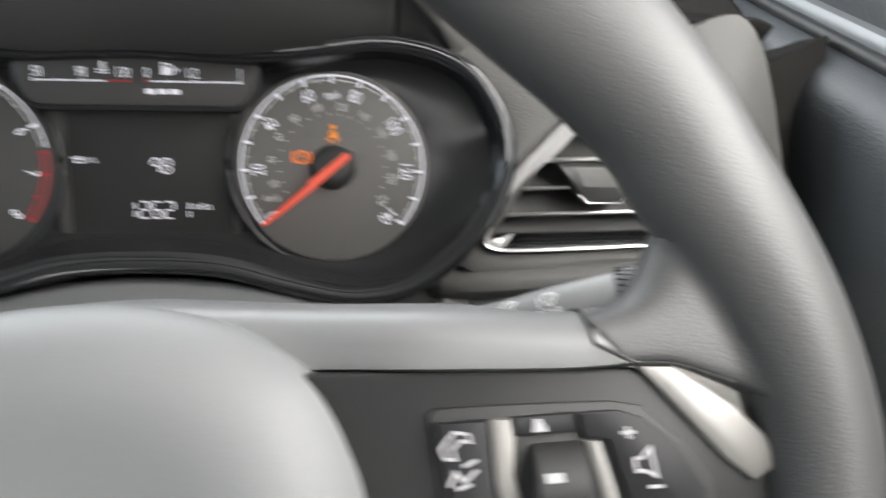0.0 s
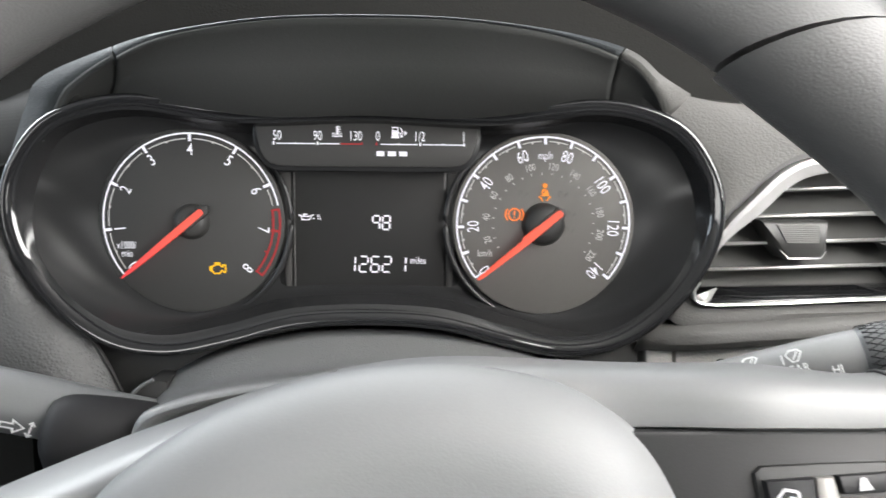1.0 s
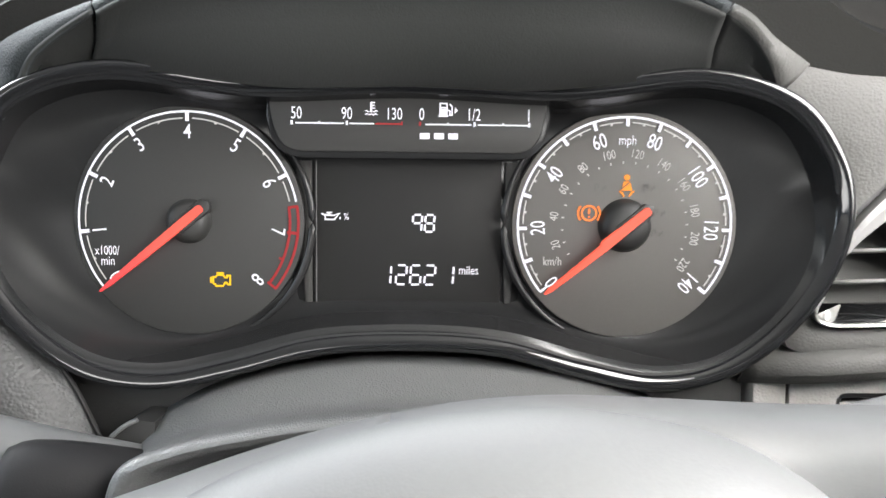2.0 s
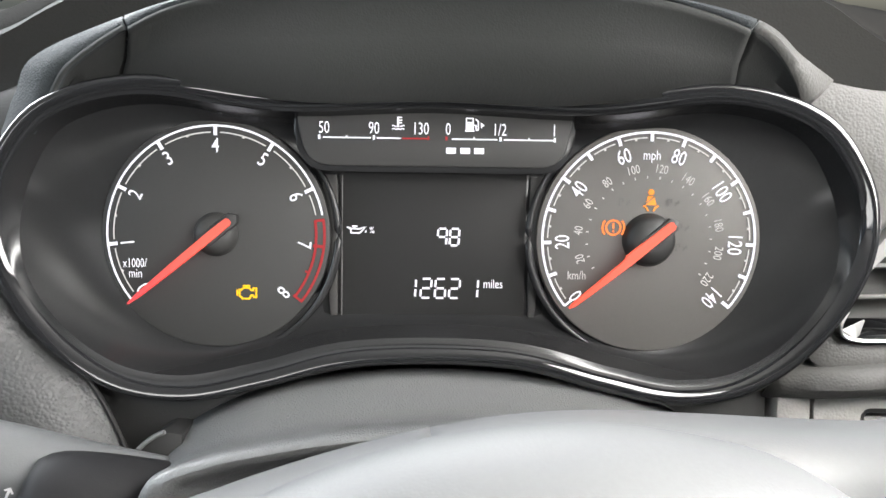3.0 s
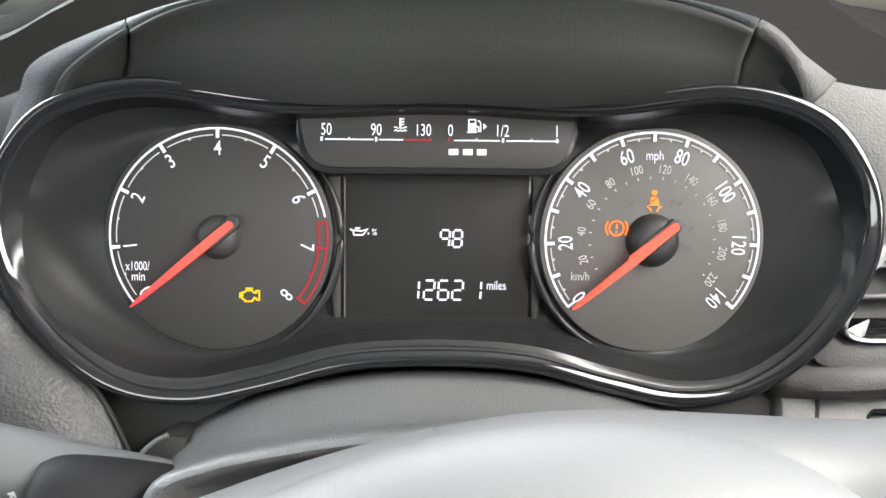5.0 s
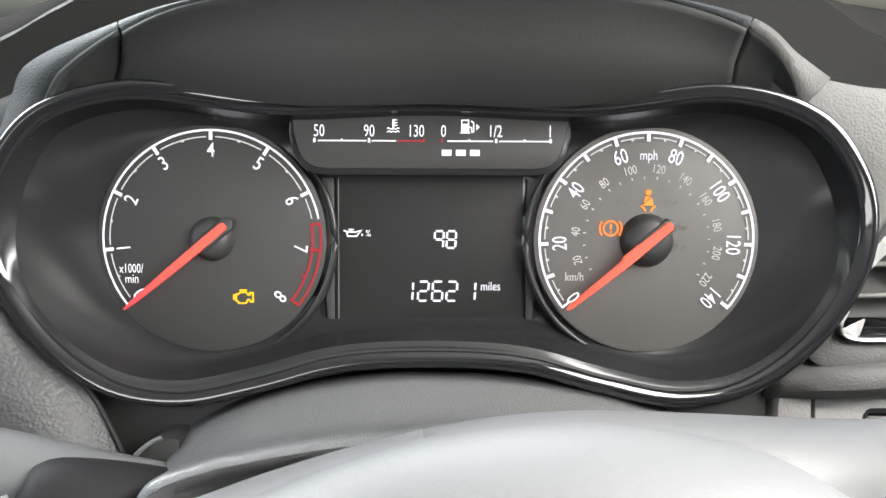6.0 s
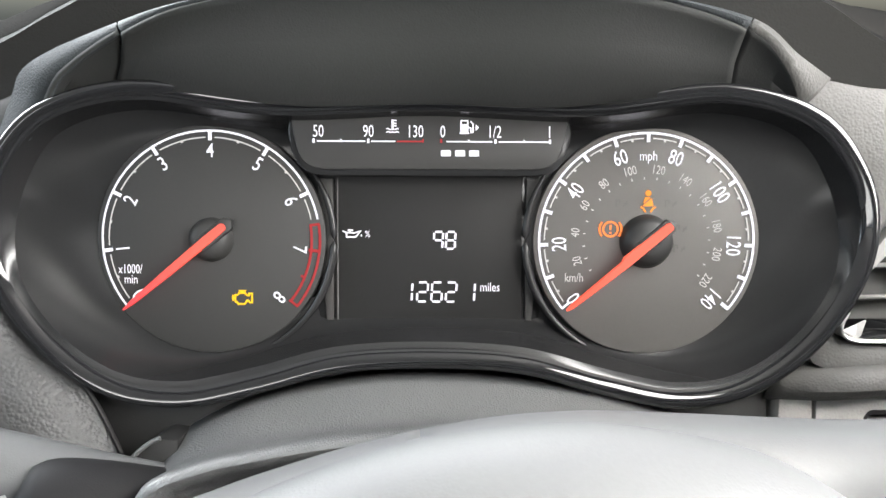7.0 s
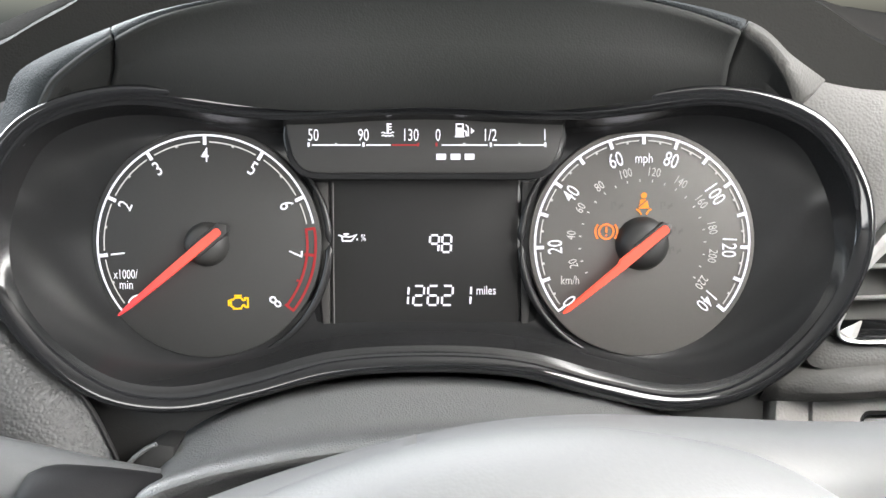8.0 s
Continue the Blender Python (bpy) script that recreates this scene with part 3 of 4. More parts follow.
letters("x1000/", 0.0052, -0.1190, G, -0.0120, WHITE_LIT, rev, name="lettering", squeeze=0.66)
letters("min", 0.0052, -0.1188, G, -0.0161, WHITE_LIT, rev, name="lettering", squeeze=0.72)
needle(-A, 219.8, rev, False)
ex, ez = -0.0748, -0.0233
engine = [[(-0.0036, -0.0012), (-0.0036, 0.0012)], [(-0.0036, 0.0), (-0.0027, 0.0)],
          [(-0.0027, -0.0016), (-0.0027, 0.0012), (-0.0018, 0.0012), (-0.0010, 0.0020), (0.0012, 0.0020), (0.0020, 0.0010), (0.0028, 0.0010), (0.0028, 0.0018), (0.0040, 0.0018), (0.0040, -0.0018), (0.0030, -0.0018), (0.0026, -0.0010), (0.0020, -0.0010), (0.0012, -0.0024), (-0.0016, -0.0024), (-0.0020, -0.0016), (-0.0027, -0.0016)],
          [(-0.0014, 0.0028), (0.0016, 0.0028)], [(0.0001, 0.0020), (0.0001, 0.0028)]]
part("engine_lamp", strokes([[(ex + x, ez + z) for x, z in l] for l in engine], 0.0007, G), AMBER, rev, "amber engine warning lamp", smooth=False)

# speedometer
spd = dial("speedometer", A, "speedometer dial with white figures, face coloured brighter as lit", FACE_GREY)
MPH = lambda v: 219 - v * 258 / 140  # noqa: E731
part("scale_arc", strokes([arc_line(A, 0, 0.0430, MPH(0), MPH(140), 120)], 0.0009, G), WHITE_LIT, spd, smooth=False)
for v in range(0, 141, 10):
    part("tick", strokes([radial(A, MPH(v), 0.0394, 0.0432)], 0.0014 if v else 0.0009, G * 1.3), WHITE_LIT, spd, smooth=False)
for v in range(0, 140, 10):
    part("inner_arc", strokes([arc_line(A, 0, 0.0409, MPH(v + 1.4), MPH(v + 8.6), 10)], 0.0005, G), DIM_LIT, spd, smooth=False)
    part("half_tick", strokes([radial(A, MPH(v + 5), 0.0399, 0.0411)], 0.0009, G * 1.3), DIM_LIT, spd, smooth=False)
for v in range(0, 141, 20):
    a = MPH(v) + {0: -0.6, 140: -1.9}.get(v, 0)
    r = {0: 0.0368, 140: 0.0347}.get(v, 0.0347)
    letters(str(v), 0.0084, A + r * math.cos(radians(a)), G, r * math.sin(radians(a)), WHITE_LIT, spd, a - 90, squeeze=0.66 if v == 140 else 0.70, bold=0.004)
letters("mph", 0.0056, A + 0.0002, G, 0.0338, WHITE_LIT, spd, name="lettering", squeeze=0.74)
letters("km/h", 0.0050, A - 0.0288, G, -0.0148, DIM_LIT, spd, name="lettering", squeeze=0.76)
for v in range(20, 221, 20):
    a = MPH(v / 1.609)
    letters(str(v), 0.0050, A + 0.0286 * math.cos(radians(a)), G, 0.0286 * math.sin(radians(a)), DIM_LIT, spd, a - 90, squeeze=0.74)
for v in range(10, 221, 10):
    a = MPH(v / 1.609)
    part("small_tick", strokes([radial(A, a, 0.0246, 0.0257)], 0.0005, G), DIM_LIT, spd, smooth=False)
needle(A, 219.6, spd, True)
bx, bz = 0.0722, 0.0048
part("brake_lamp", strokes([arc_line(bx, bz, 0.0029, 0, 360, 28), arc_line(bx, bz, 0.0044, 140, 220, 10), arc_line(bx, bz, 0.0044, -40, 40, 10), [(bx, bz + 0.0018), (bx, bz - 0.0004)], [(bx, bz - 0.0011), (bx, bz - 0.0019)]], 0.0008, G), ORANGE, spd, "orange-red brake warning lamp", smooth=False)
px, pz = 0.0871, 0.0160
part("belt_lamp", joined(plate([(px + x, pz + z) for x, z in ((-0.0013, 0.0016), (0.0013, 0.0016), (0.0022, -0.0020), (-0.0022, -0.0020))], G),
                         plate([(p.x, p.y) for p in disc(px, pz + 0.0032, 0.0012, 14)], G),
                         strokes([[(px - 0.0030, pz - 0.0022), (px - 0.0018, pz - 0.0030), (px - 0.0010, pz - 0.0044)], [(px + 0.0030, pz - 0.0022), (px + 0.0018, pz - 0.0030), (px + 0.0010, pz - 0.0044)]], 0.0007, G)),
     BELT, spd, "orange seat belt warning lamp", smooth=False)
part("belt_slash", strokes([[(px - 0.0022, pz - 0.0014), (px + 0.0020, pz + 0.0022)]], 0.0005, G * 2), GHOST, spd, smooth=False)
for gx, gz in ((0.0765, 0.0150), (0.0962, 0.0150), (0.1005, 0.0050), (0.1000, -0.0030)):
    part("unlit_lamp", strokes([[(gx - 0.0022, gz - 0.0014), (gx - 0.0022, gz + 0.0014), (gx - 0.0008, gz + 0.0014), (gx - 0.0008, gz)], [(gx + 0.0006, gz - 0.0012), (gx + 0.0022, gz + 0.0010)], [(gx + 0.0006, gz), (gx + 0.0024, gz)]], 0.0006, G), GHOST, spd, smooth=False)

# display between the dials
middle = part("display_surround", prism([Vector(p) for p in ((-0.0500, 0.030), (0.0500, 0.030), (0.0470, -0.010), (0.0445, -0.0345), (-0.0445, -0.0345), (-0.0470, -0.010))], 0.0045, 0.0110, 0.0010), FUNNEL, cluster, "satin black surround of the display")
lcd = part("display", prism(rounded(-0.0380, -0.0335, 0.0374, 0.0260, 0.0004, 2), 0.0040, 0.0060, 0.0002), LCD, cluster, "black segment display with white figures")
part("display_edge", strokes([[(-0.0370, -0.0325), (-0.0370, 0.0245)]], 0.0004, 0.0036), SMOOTH_DARK, lcd, "thin grey edge of the display", smooth=False)
for sx in (-1, 1):
    part("display_wing", prism([Vector((sx * x, z)) for x, z in ((0.0388, 0.0245), (0.0450, 0.0245), (0.0440, 0.0), (0.0415, -0.0325), (0.0388, -0.0325))][::sx], 0.0030, 0.0060, 0.0004), STRIP, lcd, "grey wing beside the display")
SEGMENTS = {"0": "abcdef", "1": "bc", "2": "abged", "6": "afgedc", "8": "abcdefg", "9": "abcfg"}


def figure(ch, x, z, w, h, y, parent):
    lean = 0.06
    pt = lambda u, v: (x + u * w + lean * v * h, z + v * h)  # noqa: E731
    ends = {"a": ((-0.38, 0.5), (0.38, 0.5)), "b": ((0.5, 0.44), (0.5, 0.06)), "c": ((0.5, -0.06), (0.5, -0.44)), "d": ((-0.38, -0.5), (0.38, -0.5)),
            "e": ((-0.5, -0.06), (-0.5, -0.44)), "f": ((-0.5, 0.44), (-0.5, 0.06)), "g": ((-0.36, 0.0), (0.36, 0.0))}
    for k in SEGMENTS[ch]:
        part("segment", strokes([[pt(*a) for a in ends[k]]], 0.00085, y), LCD_LIT, parent, smooth=False)


LY = 0.0034
for ch, x in zip("98", (0.0035, 0.0085)):
    figure(ch, x, -0.0001, 0.0036, 0.0068, LY, lcd)
for ch, x in zip("12621", (-0.0091, -0.0028, 0.0030, 0.0088, 0.0162)):
    figure(ch, x, -0.0211, 0.0041, 0.0078, LY, lcd)
letters("miles", 0.0052, 0.0245, LY, -0.0192, LCD_LIT, lcd, name="lettering", squeeze=0.76)
ox, oz = -0.0312, 0.0023
part("oil_symbol", strokes([[(ox - 0.0038, oz + 0.0012), (ox - 0.0024, oz + 0.0006), (ox - 0.0022, oz - 0.0012), (ox + 0.0014, oz - 0.0012), (ox + 0.0034, oz + 0.0012), (ox + 0.0010, oz + 0.0004), (ox - 0.0024, oz + 0.0006)], [(ox - 0.0008, oz + 0.0006), (ox - 0.0008, oz + 0.0015)], [(ox - 0.0018, oz + 0.0015), (ox + 0.0004, oz + 0.0015)], [(ox + 0.0037, oz - 0.0002), (ox + 0.0037, oz - 0.0010)]], 0.0006, LY), LCD_LIT, lcd, smooth=False)
letters("%", 0.0038, ox + 0.0062, LY, oz - 0.0001, LCD_LIT, lcd, name="lettering", squeeze=0.85)

# temperature and fuel strip over the display
band = [Vector(p) for p in ((-0.0535, 0.0500), (0.0535, 0.0500), (0.0527, 0.0420), (0.0510, 0.0352), (0.0492, 0.0316), (0.0468, 0.0294), (0.0438, 0.0282), (0.0400, 0.0278), (-0.0400, 0.0278), (-0.0438, 0.0282), (-0.0468, 0.0294), (-0.0492, 0.0316), (-0.0510, 0.0352), (-0.0527, 0.0420))]
strip_rim = part("gauge_strip", prism(offset(band, 0.0026), -0.0068, 0.0080, 0.0012), FUNNEL, cluster, "smoked grey strip with temperature and fuel scales")
part("strip_face", prism(band, -0.0084, -0.006, 0.0005), STRIP, strip_rim)
GY = -0.0089
part("scale_line", strokes([[(-0.0433, 0.0385), (-0.0247, 0.0385)], [(-0.0226, 0.0385), (-0.0132, 0.0385)]], 0.00055, GY), WHITE_LIT, strip_rim, smooth=False)
part("scale_line", strokes([[(0.0064, 0.0385), (0.0241, 0.0385)], [(0.0265, 0.0385), (0.0463, 0.0385)]], 0.00055, GY), WHITE_LIT, strip_rim, smooth=False)
part("red_line", strokes([[(-0.0127, 0.0385), (-0.0026, 0.0385)], [(-0.0026, 0.0380), (-0.0026, 0.0394)]], 0.0006, GY), RED_LIT, strip_rim, smooth=False)
part("red_mark", strokes([[(0.0044, 0.0380), (0.0044, 0.0394)]], 0.0008, GY), RED_LIT, strip_rim, smooth=False)
for x in (-0.0446, -0.0236, 0.0253, 0.0463):
    part("tick", strokes([[(x, 0.0378), (x, 0.0395)]], 0.0009, GY), WHITE_LIT, strip_rim, smooth=False)
for x in (-0.0341, 0.0150, 0.0363):
    part("tick", strokes([[(x, 0.0385), (x, 0.0393)]], 0.0007, GY), WHITE_LIT, strip_rim, smooth=False)
for body, x in (("50", -0.0428), ("90", -0.0236), ("130", -0.0056), ("0", 0.0050), ("1/2", 0.0249), ("1", 0.0461)):
    letters(body, 0.0066, x, GY, 0.0421, WHITE_LIT, strip_rim, squeeze=0.66)
for x in (0.0062, 0.0117, 0.0171):
    part("fuel_bar", plate([(p.x, p.y) for p in rounded(x - 0.0019, 0.0329, x + 0.0019, 0.0352, 0.0002, 2)], GY), LCD_LIT, strip_rim, smooth=False)
tx, tz = -0.0143, 0.0438
wave = [(-0.0024, 0.0002), (-0.0018, 0.0005), (-0.0012, 0.0), (-0.0006, 0.0)]
part("coolant_symbol", joined(strokes([[(tx, tz + 0.0030), (tx, tz - 0.0010)]], 0.0008, GY), strokes([[(tx, tz + h), (tx + 0.0015, tz + h)] for h in (0.0027, 0.0016, 0.0006)] + [[(tx + k * x, tz - 0.0008 + z) for x, z in wave] for k in (1, -1)]
                              + [[(tx - 0.0024, tz - 0.0019), (tx - 0.0016, tz - 0.0015), (tx - 0.0008, tz - 0.0020), (tx, tz - 0.0016), (tx + 0.0008, tz - 0.0020), (tx + 0.0016, tz - 0.0015), (tx + 0.0024, tz - 0.0019)]], 0.00042, GY)), LCD_LIT, strip_rim, smooth=False)
fx, fz = 0.0136, 0.0441
part("pump_symbol", joined(strokes([[(fx - 0.0016, fz - 0.0024), (fx - 0.0016, fz + 0.0024), (fx + 0.0010, fz + 0.0024), (fx + 0.0010, fz - 0.0024)], [(fx - 0.0022, fz - 0.0024), (fx + 0.0016, fz - 0.0024)], [(fx - 0.0014, fz + 0.0008), (fx + 0.0010, fz + 0.0008)], [(fx + 0.0010, fz), (fx + 0.0022, fz - 0.0004), (fx + 0.0022, fz - 0.0020), (fx + 0.0030, fz - 0.0020), (fx + 0.0030, fz + 0.0012), (fx + 0.0020, fz + 0.0022)]], 0.0005, GY),
                           plate([(fx - 0.0016, fz - 0.0024), (fx - 0.0016, fz + 0.0004), (fx + 0.0010, fz + 0.0004), (fx + 0.0010, fz - 0.0024)], GY), plate([(fx + 0.0040, fz + 0.0010), (fx + 0.0040, fz - 0.0014), (fx + 0.0054, fz - 0.0002)], GY)), LCD_LIT, strip_rim, smooth=False)

# ---- air vent ----
air = thing("air_vent", "grey slatted air vent in a satin chrome frame", "air vent")
part("vent_box", loft([at_y(offset(vent, 0.0030), -0.0050), at_y(offset(vent, 0.0005), 0.050)], True, False, True), BLACK, air, "black inside of the vent")
part("vent_surround", loft([at_y(offset(vent, [g + 0.0002 for g in groove]), -0.0020), at_y(offset(vent, [g - 0.0002 for g in groove]), -0.0070), at_y(offset(vent, 0.0004), -0.0070), at_y(vent, -0.002)], True), KNOB, air, "dark grey groove round the frame")
width = []
for p in vent:
    if p.x < 0.24 and p.y > -0.030:
        width.append(0.0012 + 0.0068 * smoothstep(p.y, -0.024, 0.016))
    else:
        width.append(0.0015 if p.y < -0.024 else 0.0042)
width = [sum(width[(i + k) % M] for k in range(-2, 3)) / 5 for i in range(M)]
part("vent_frame", loft([at_y(vent, -0.003), at_y(vent, -0.0125), at_y(offset(vent, [-w * 0.3 for w in width]), -0.0140), at_y(offset(vent, [-w for w in width]), -0.0115)], True), FRAME, air, "bright satin silver frame")
inner = [0.0100 if p.x < 0.24 and p.y > -0.026 else 0.0026 for p in vent]
inner = [sum(inner[(i + k) % M] for k in range(-3, 4)) / 7 for i in range(M)]
part("frame_reveal", loft([at_y(offset(vent, [-w for w in width]), -0.0115), at_y(offset(vent, [-max(w + 0.0006, q) for w, q in zip(width, inner)]), 0.0040), at_y(offset(vent, [-max(w + 0.0006, q) for w, q in zip(width, inner)]), 0.020)], True), SLAT, air, "dark grey inner face of the frame")
for a, b, c, d in (((0.1602, -0.0128, -0.0335), (0.1670, -0.0128, -0.0370), (0.1735, -0.0045, -0.0306), (0.1741, -0.0045, -0.0311)), ((0.2730, -0.0128, -0.0290), (0.2660, -0.0115, -0.0306), (0.2712, -0.0050, -0.0216), (0.2706, -0.0050, -0.0222))):
    part("corner_facet", loft([[Vector(a), Vector(b)], [Vector(c), Vector(d)]]), FRAME, air, "silver corner of the frame", thick=0.0006)


def vent_span(z):
    inside = [p.x for p in vent if abs(p.y - z) < 0.0035]
    return min(inside), max(inside)


for z in (0.0322, 0.0184, 0.0048, -0.0088, -0.0219, -0.0326):
    x0, x1 = vent_span(z)
    x0, x1 = x0 + 0.003, x1 - 0.003

    def level(x):
        return z + 0.034 * (x - 0.200)

    rows = [[Vector((x, y, level(x) + dz)) for x in (x0, x0 + 0.002, x1 - 0.002, x1)] for y, dz in ((0.034, 0.0112), (0.022, 0.0070), (0.012, 0.0012), (0.008, 0.0), (0.0072, -0.0008), (0.008, -0.0018), (0.016, -0.0014), (0.034, 0.0080))]
    slat = part("slat", loft(rows), SLAT, air, "grey vent slat")
    if z > -0.03:
        part("slat_edge", loft([[Vector((x, y, level(x) + dz)) for x in (x0 + 0.001, x1 - 0.001)] for y, dz in ((0.0080, 0.0004), (0.0068, 0.0001), (0.0068, -0.0009), (0.0076, -0.0013))]), CHROME, slat, "thin chrome edge", thick=0.0003)
clip = part("vane_clip", prism([Vector(p) for p in ((0.2600, -0.0084), (0.2700, -0.0080), (0.2700, -0.0122), (0.2645, -0.0126), (0.2632, -0.0104))], 0.0030, 0.012, 0.0004), BLACK, air, "black clip at the end of the slats")
part("clip_mark", prism([Vector(p) for p in ((0.2638, -0.0099), (0.2668, -0.0098), (0.2668, -0.0104), (0.2638, -0.0105))], 0.0026, 0.0034, 0.0001), CHROME, clip, "tiny bright mark")
for x in (0.245, 0.262):
    part("vane", prism([Vector(p) for p in ((x, 0.034), (x + 0.0012, 0.034), (x + 0.0012, -0.036), (x, -0.036))], 0.040, 0.049, 0.0003), BLACK, air)
grip = [Vector(p) for p in ((0.1955, 0.0030), (0.2290, 0.0032), (0.2296, -0.0125), (0.2266, -0.0166), (0.2098, -0.0168), (0.2050, -0.0120))]
knob = part("vent_knob", loft([at_y(grip, 0.014), at_y(grip, -0.0006), at_y(offset(grip, -0.0010), -0.0030), at_y(offset(grip, -0.0022), -0.0038)], True, True, True), KNOB, air, "dark grey thumb slider of the vent")
part("knob_inset", prism([Vector(p) for p in ((0.2022, 0.0014), (0.2242, 0.0016), (0.2244, -0.0078), (0.2082, -0.0079))], -0.0043, -0.0034, 0.0003), SLAT, knob, "light grey inset of the slider")
part("knob_line", tube([Vector(p) for p in ((0.2056, -0.0030, -0.0118), (0.2102, -0.0030, -0.0160), (0.2262, -0.0030, -0.0158), (0.2288, -0.0030, -0.0122))], [0.0003] * 4, 6), FRAME, knob, "thin chrome line of the slider")
bottom = spline([(0.1616, -0.0262), (0.1594, -0.0310), (0.1596, -0.0345), (0.1622, -0.0367), (0.1680, -0.0377), (0.1793, -0.0376), (0.2072, -0.0366), (0.2352, -0.0351), (0.2592, -0.0341), (0.2678, -0.0326), (0.2728, -0.0298)], 60)
part("chrome_line", tube(at_y(bottom, -0.0142), [0.0007] * 60, 8), CHROME, air, "thin bright chrome line of the frame")
part("vent_sill", loft([[Vector((x, y, z + 0.030 * (x - 0.170))) for x in (0.1660, 0.1900, 0.2200, 0.2500, 0.2700)] for y, z in ((-0.0125, -0.0370), (-0.0090, -0.0358), (0.0020, -0.0345), (0.0075, -0.0336), (0.0300, -0.0320))]), GLOSS, air, "glossy black sill of the vent", thick=0.0006)
for k in range(9):
    z = 0.0008 - 0.00105 * k
    part("rib", prism([Vector(p) for p in ((0.2030 + 0.0006 * k, z + 0.0003), (0.2238, z + 0.0003), (0.2238, z - 0.0003), (0.2030 + 0.0006 * k, z - 0.0003))], -0.0047, -0.0038, 0.0002), SMOOTH_DARK, knob, "fine grey rib")

# ---- steering column ----
column = thing("steering_column_cover", "dark grey grained plastic steering column cover", "column cover")
REAR_X = [(-0.108, -0.112), (-0.1078, -0.094), (-0.1035, -0.0805), (-0.078, -0.0650), (-0.050, -0.0562), (-0.013, -0.0512), (0.030, -0.0525), (0.070, -0.0590), (0.100, -0.0700), (0.118, -0.088), (0.124, -0.110)]
RIDGE_X = [(-0.103, -0.116), (-0.1015, -0.099), (-0.0955, -0.0805), (-0.0793, -0.0730), (-0.0610, -0.0686), (-0.0300, -0.0634), (0.010, -0.0605), (0.050, -0.0625), (0.085, -0.0715), (0.106, -0.090), (0.113, -0.115)]
rear = spline([(x, -0.004, z) for x, z in REAR_X], 72)
front = spline([(x, -0.055, z) for x, z in RIDGE_X], 72)
mid_c = Vector((0.006, 0, -0.125))


def shroud_row(f, sink):
    """A line over the shell between its rear and its ridge, sunk towards the column's axis."""
    out = []
    for a, b in zip(rear, front):
        p = a.lerp(b, f)
        out.append(p + (Vector((mid_c.x, p.y, mid_c.z)) - p).normalized() * sink)
    return out


shell_rows = [shroud_row(f, k) for f, k in ((0, 0), (0.2, 0.0008), (0.4, 0.0030), (0.56, 0.0046), (0.70, 0.0044), (0.82, 0.0026), (0.90, 0.0010), (0.96, 0.0001), (1.0, 0.0))]
shell_rows += [[p.lerp(Vector((mid_c.x, p.y, mid_c.z)), k) + Vector((0, dy, 0)) for p in front] for k, dy in ((0.012, -0.0018), (0.034, -0.0028), (0.062, -0.0020), (0.095, 0.0020), (0.15, 0.0110), (0.30, 0.0200), (0.60, 0.0300), (0.80, 0.0320))]
part("upper_shell", loft(shell_rows), SHROUD, column, "grained upper shell", thick=0.002)
part("lower_shell", loft([[Vector((0.003 + 0.112 * math.cos(a), y, -0.105 + h * math.sin(a))) for a in (math.pi + math.pi * k / 24 for k in range(25))] for y, h in ((0.0, 0.09), (-0.04, 0.085), (-0.052, 0.075))]), SHROUD, column, thick=0.002)
part("steering_shaft", tube([Vector((0.008, 0.02, -0.105)), Vector((0.010, -0.145, -0.085))], [0.028, 0.028], 24), BLACK, column)
# rim of the stalk's opening
arch = spline([(-0.1165, -0.0235, -0.0905), (-0.1138, -0.0235, -0.0850), (-0.1090, -0.0235, -0.0790), (-0.1040, -0.0235, -0.0750), (-0.1000, -0.0235, -0.0732)], 20)
part("opening_rim", tube(arch, [0.0009] * 20, 8), SPOKE, column, "thin raised rim of the stalk opening")
part("opening", prism([Vector((p.x, p.z)) for p in arch[::3]] + [Vector((-0.0940, -0.0745)), Vector((-0.0950, -0.104)), Vector((-0.112, -0.104))], -0.0225, -0.004, 0.0005), BLACK, column, "black stalk opening")


# ---- stalks ----
def stalk(name, label, path, radii, flat, collar, collar_r, collar_mat):
    ob = thing(name, label, "stalk")
    part("lever", tube(path, radii, 24, flat), WIPER if name == "wiper_stalk" else STALK, ob)
    part("collar", tube(collar, collar_r, 28, flat), collar_mat, ob, "thicker collar of the stalk")
    return ob


left_path = spline([(-0.080, -0.022, -0.1000), (-0.118, -0.030, -0.0908), (-0.158, -0.037, -0.0795), (-0.200, -0.044, -0.0680), (-0.245, -0.052, -0.0560)], 20)
ind = stalk("indicator_stalk", "dark grey plastic indicator stalk with white arrow", left_path, [0.0125 + 0.002 * math.sin(3 * i / 19) for i in range(20)], 0.8,
            spline([(-0.088, -0.028, -0.1010), (-0.108, -0.036, -0.0975), (-0.128, -0.042, -0.0945), (-0.1425, -0.045, -0.0928)], 12), [0.0158, 0.0166, 0.0174, 0.0181, 0.0187, 0.0192, 0.0195, 0.0196, 0.0194, 0.0186, 0.0166, 0.008], COLLAR)
right_path = spline([(0.090, -0.050, -0.078), (0.140, -0.066, -0.066), (0.185, -0.078, -0.0508), (0.215, -0.086, -0.0420), (0.240, -0.0915, -0.0355)], 20)
wip = stalk("wiper_stalk", "grey plastic wiper stalk with white symbols", right_path, [0.0105 + 0.0015 * i / 19 for i in range(20)], 0.85,
            spline([(0.203, -0.0830, -0.0455), (0.210, -0.0848, -0.0434), (0.222, -0.0875, -0.0400), (0.230, -0.0892, -0.0380)], 10), [0.0116, 0.0124, 0.0126, 0.0126, 0.0126, 0.0126, 0.0126, 0.0126, 0.0124, 0.0116], STALK)



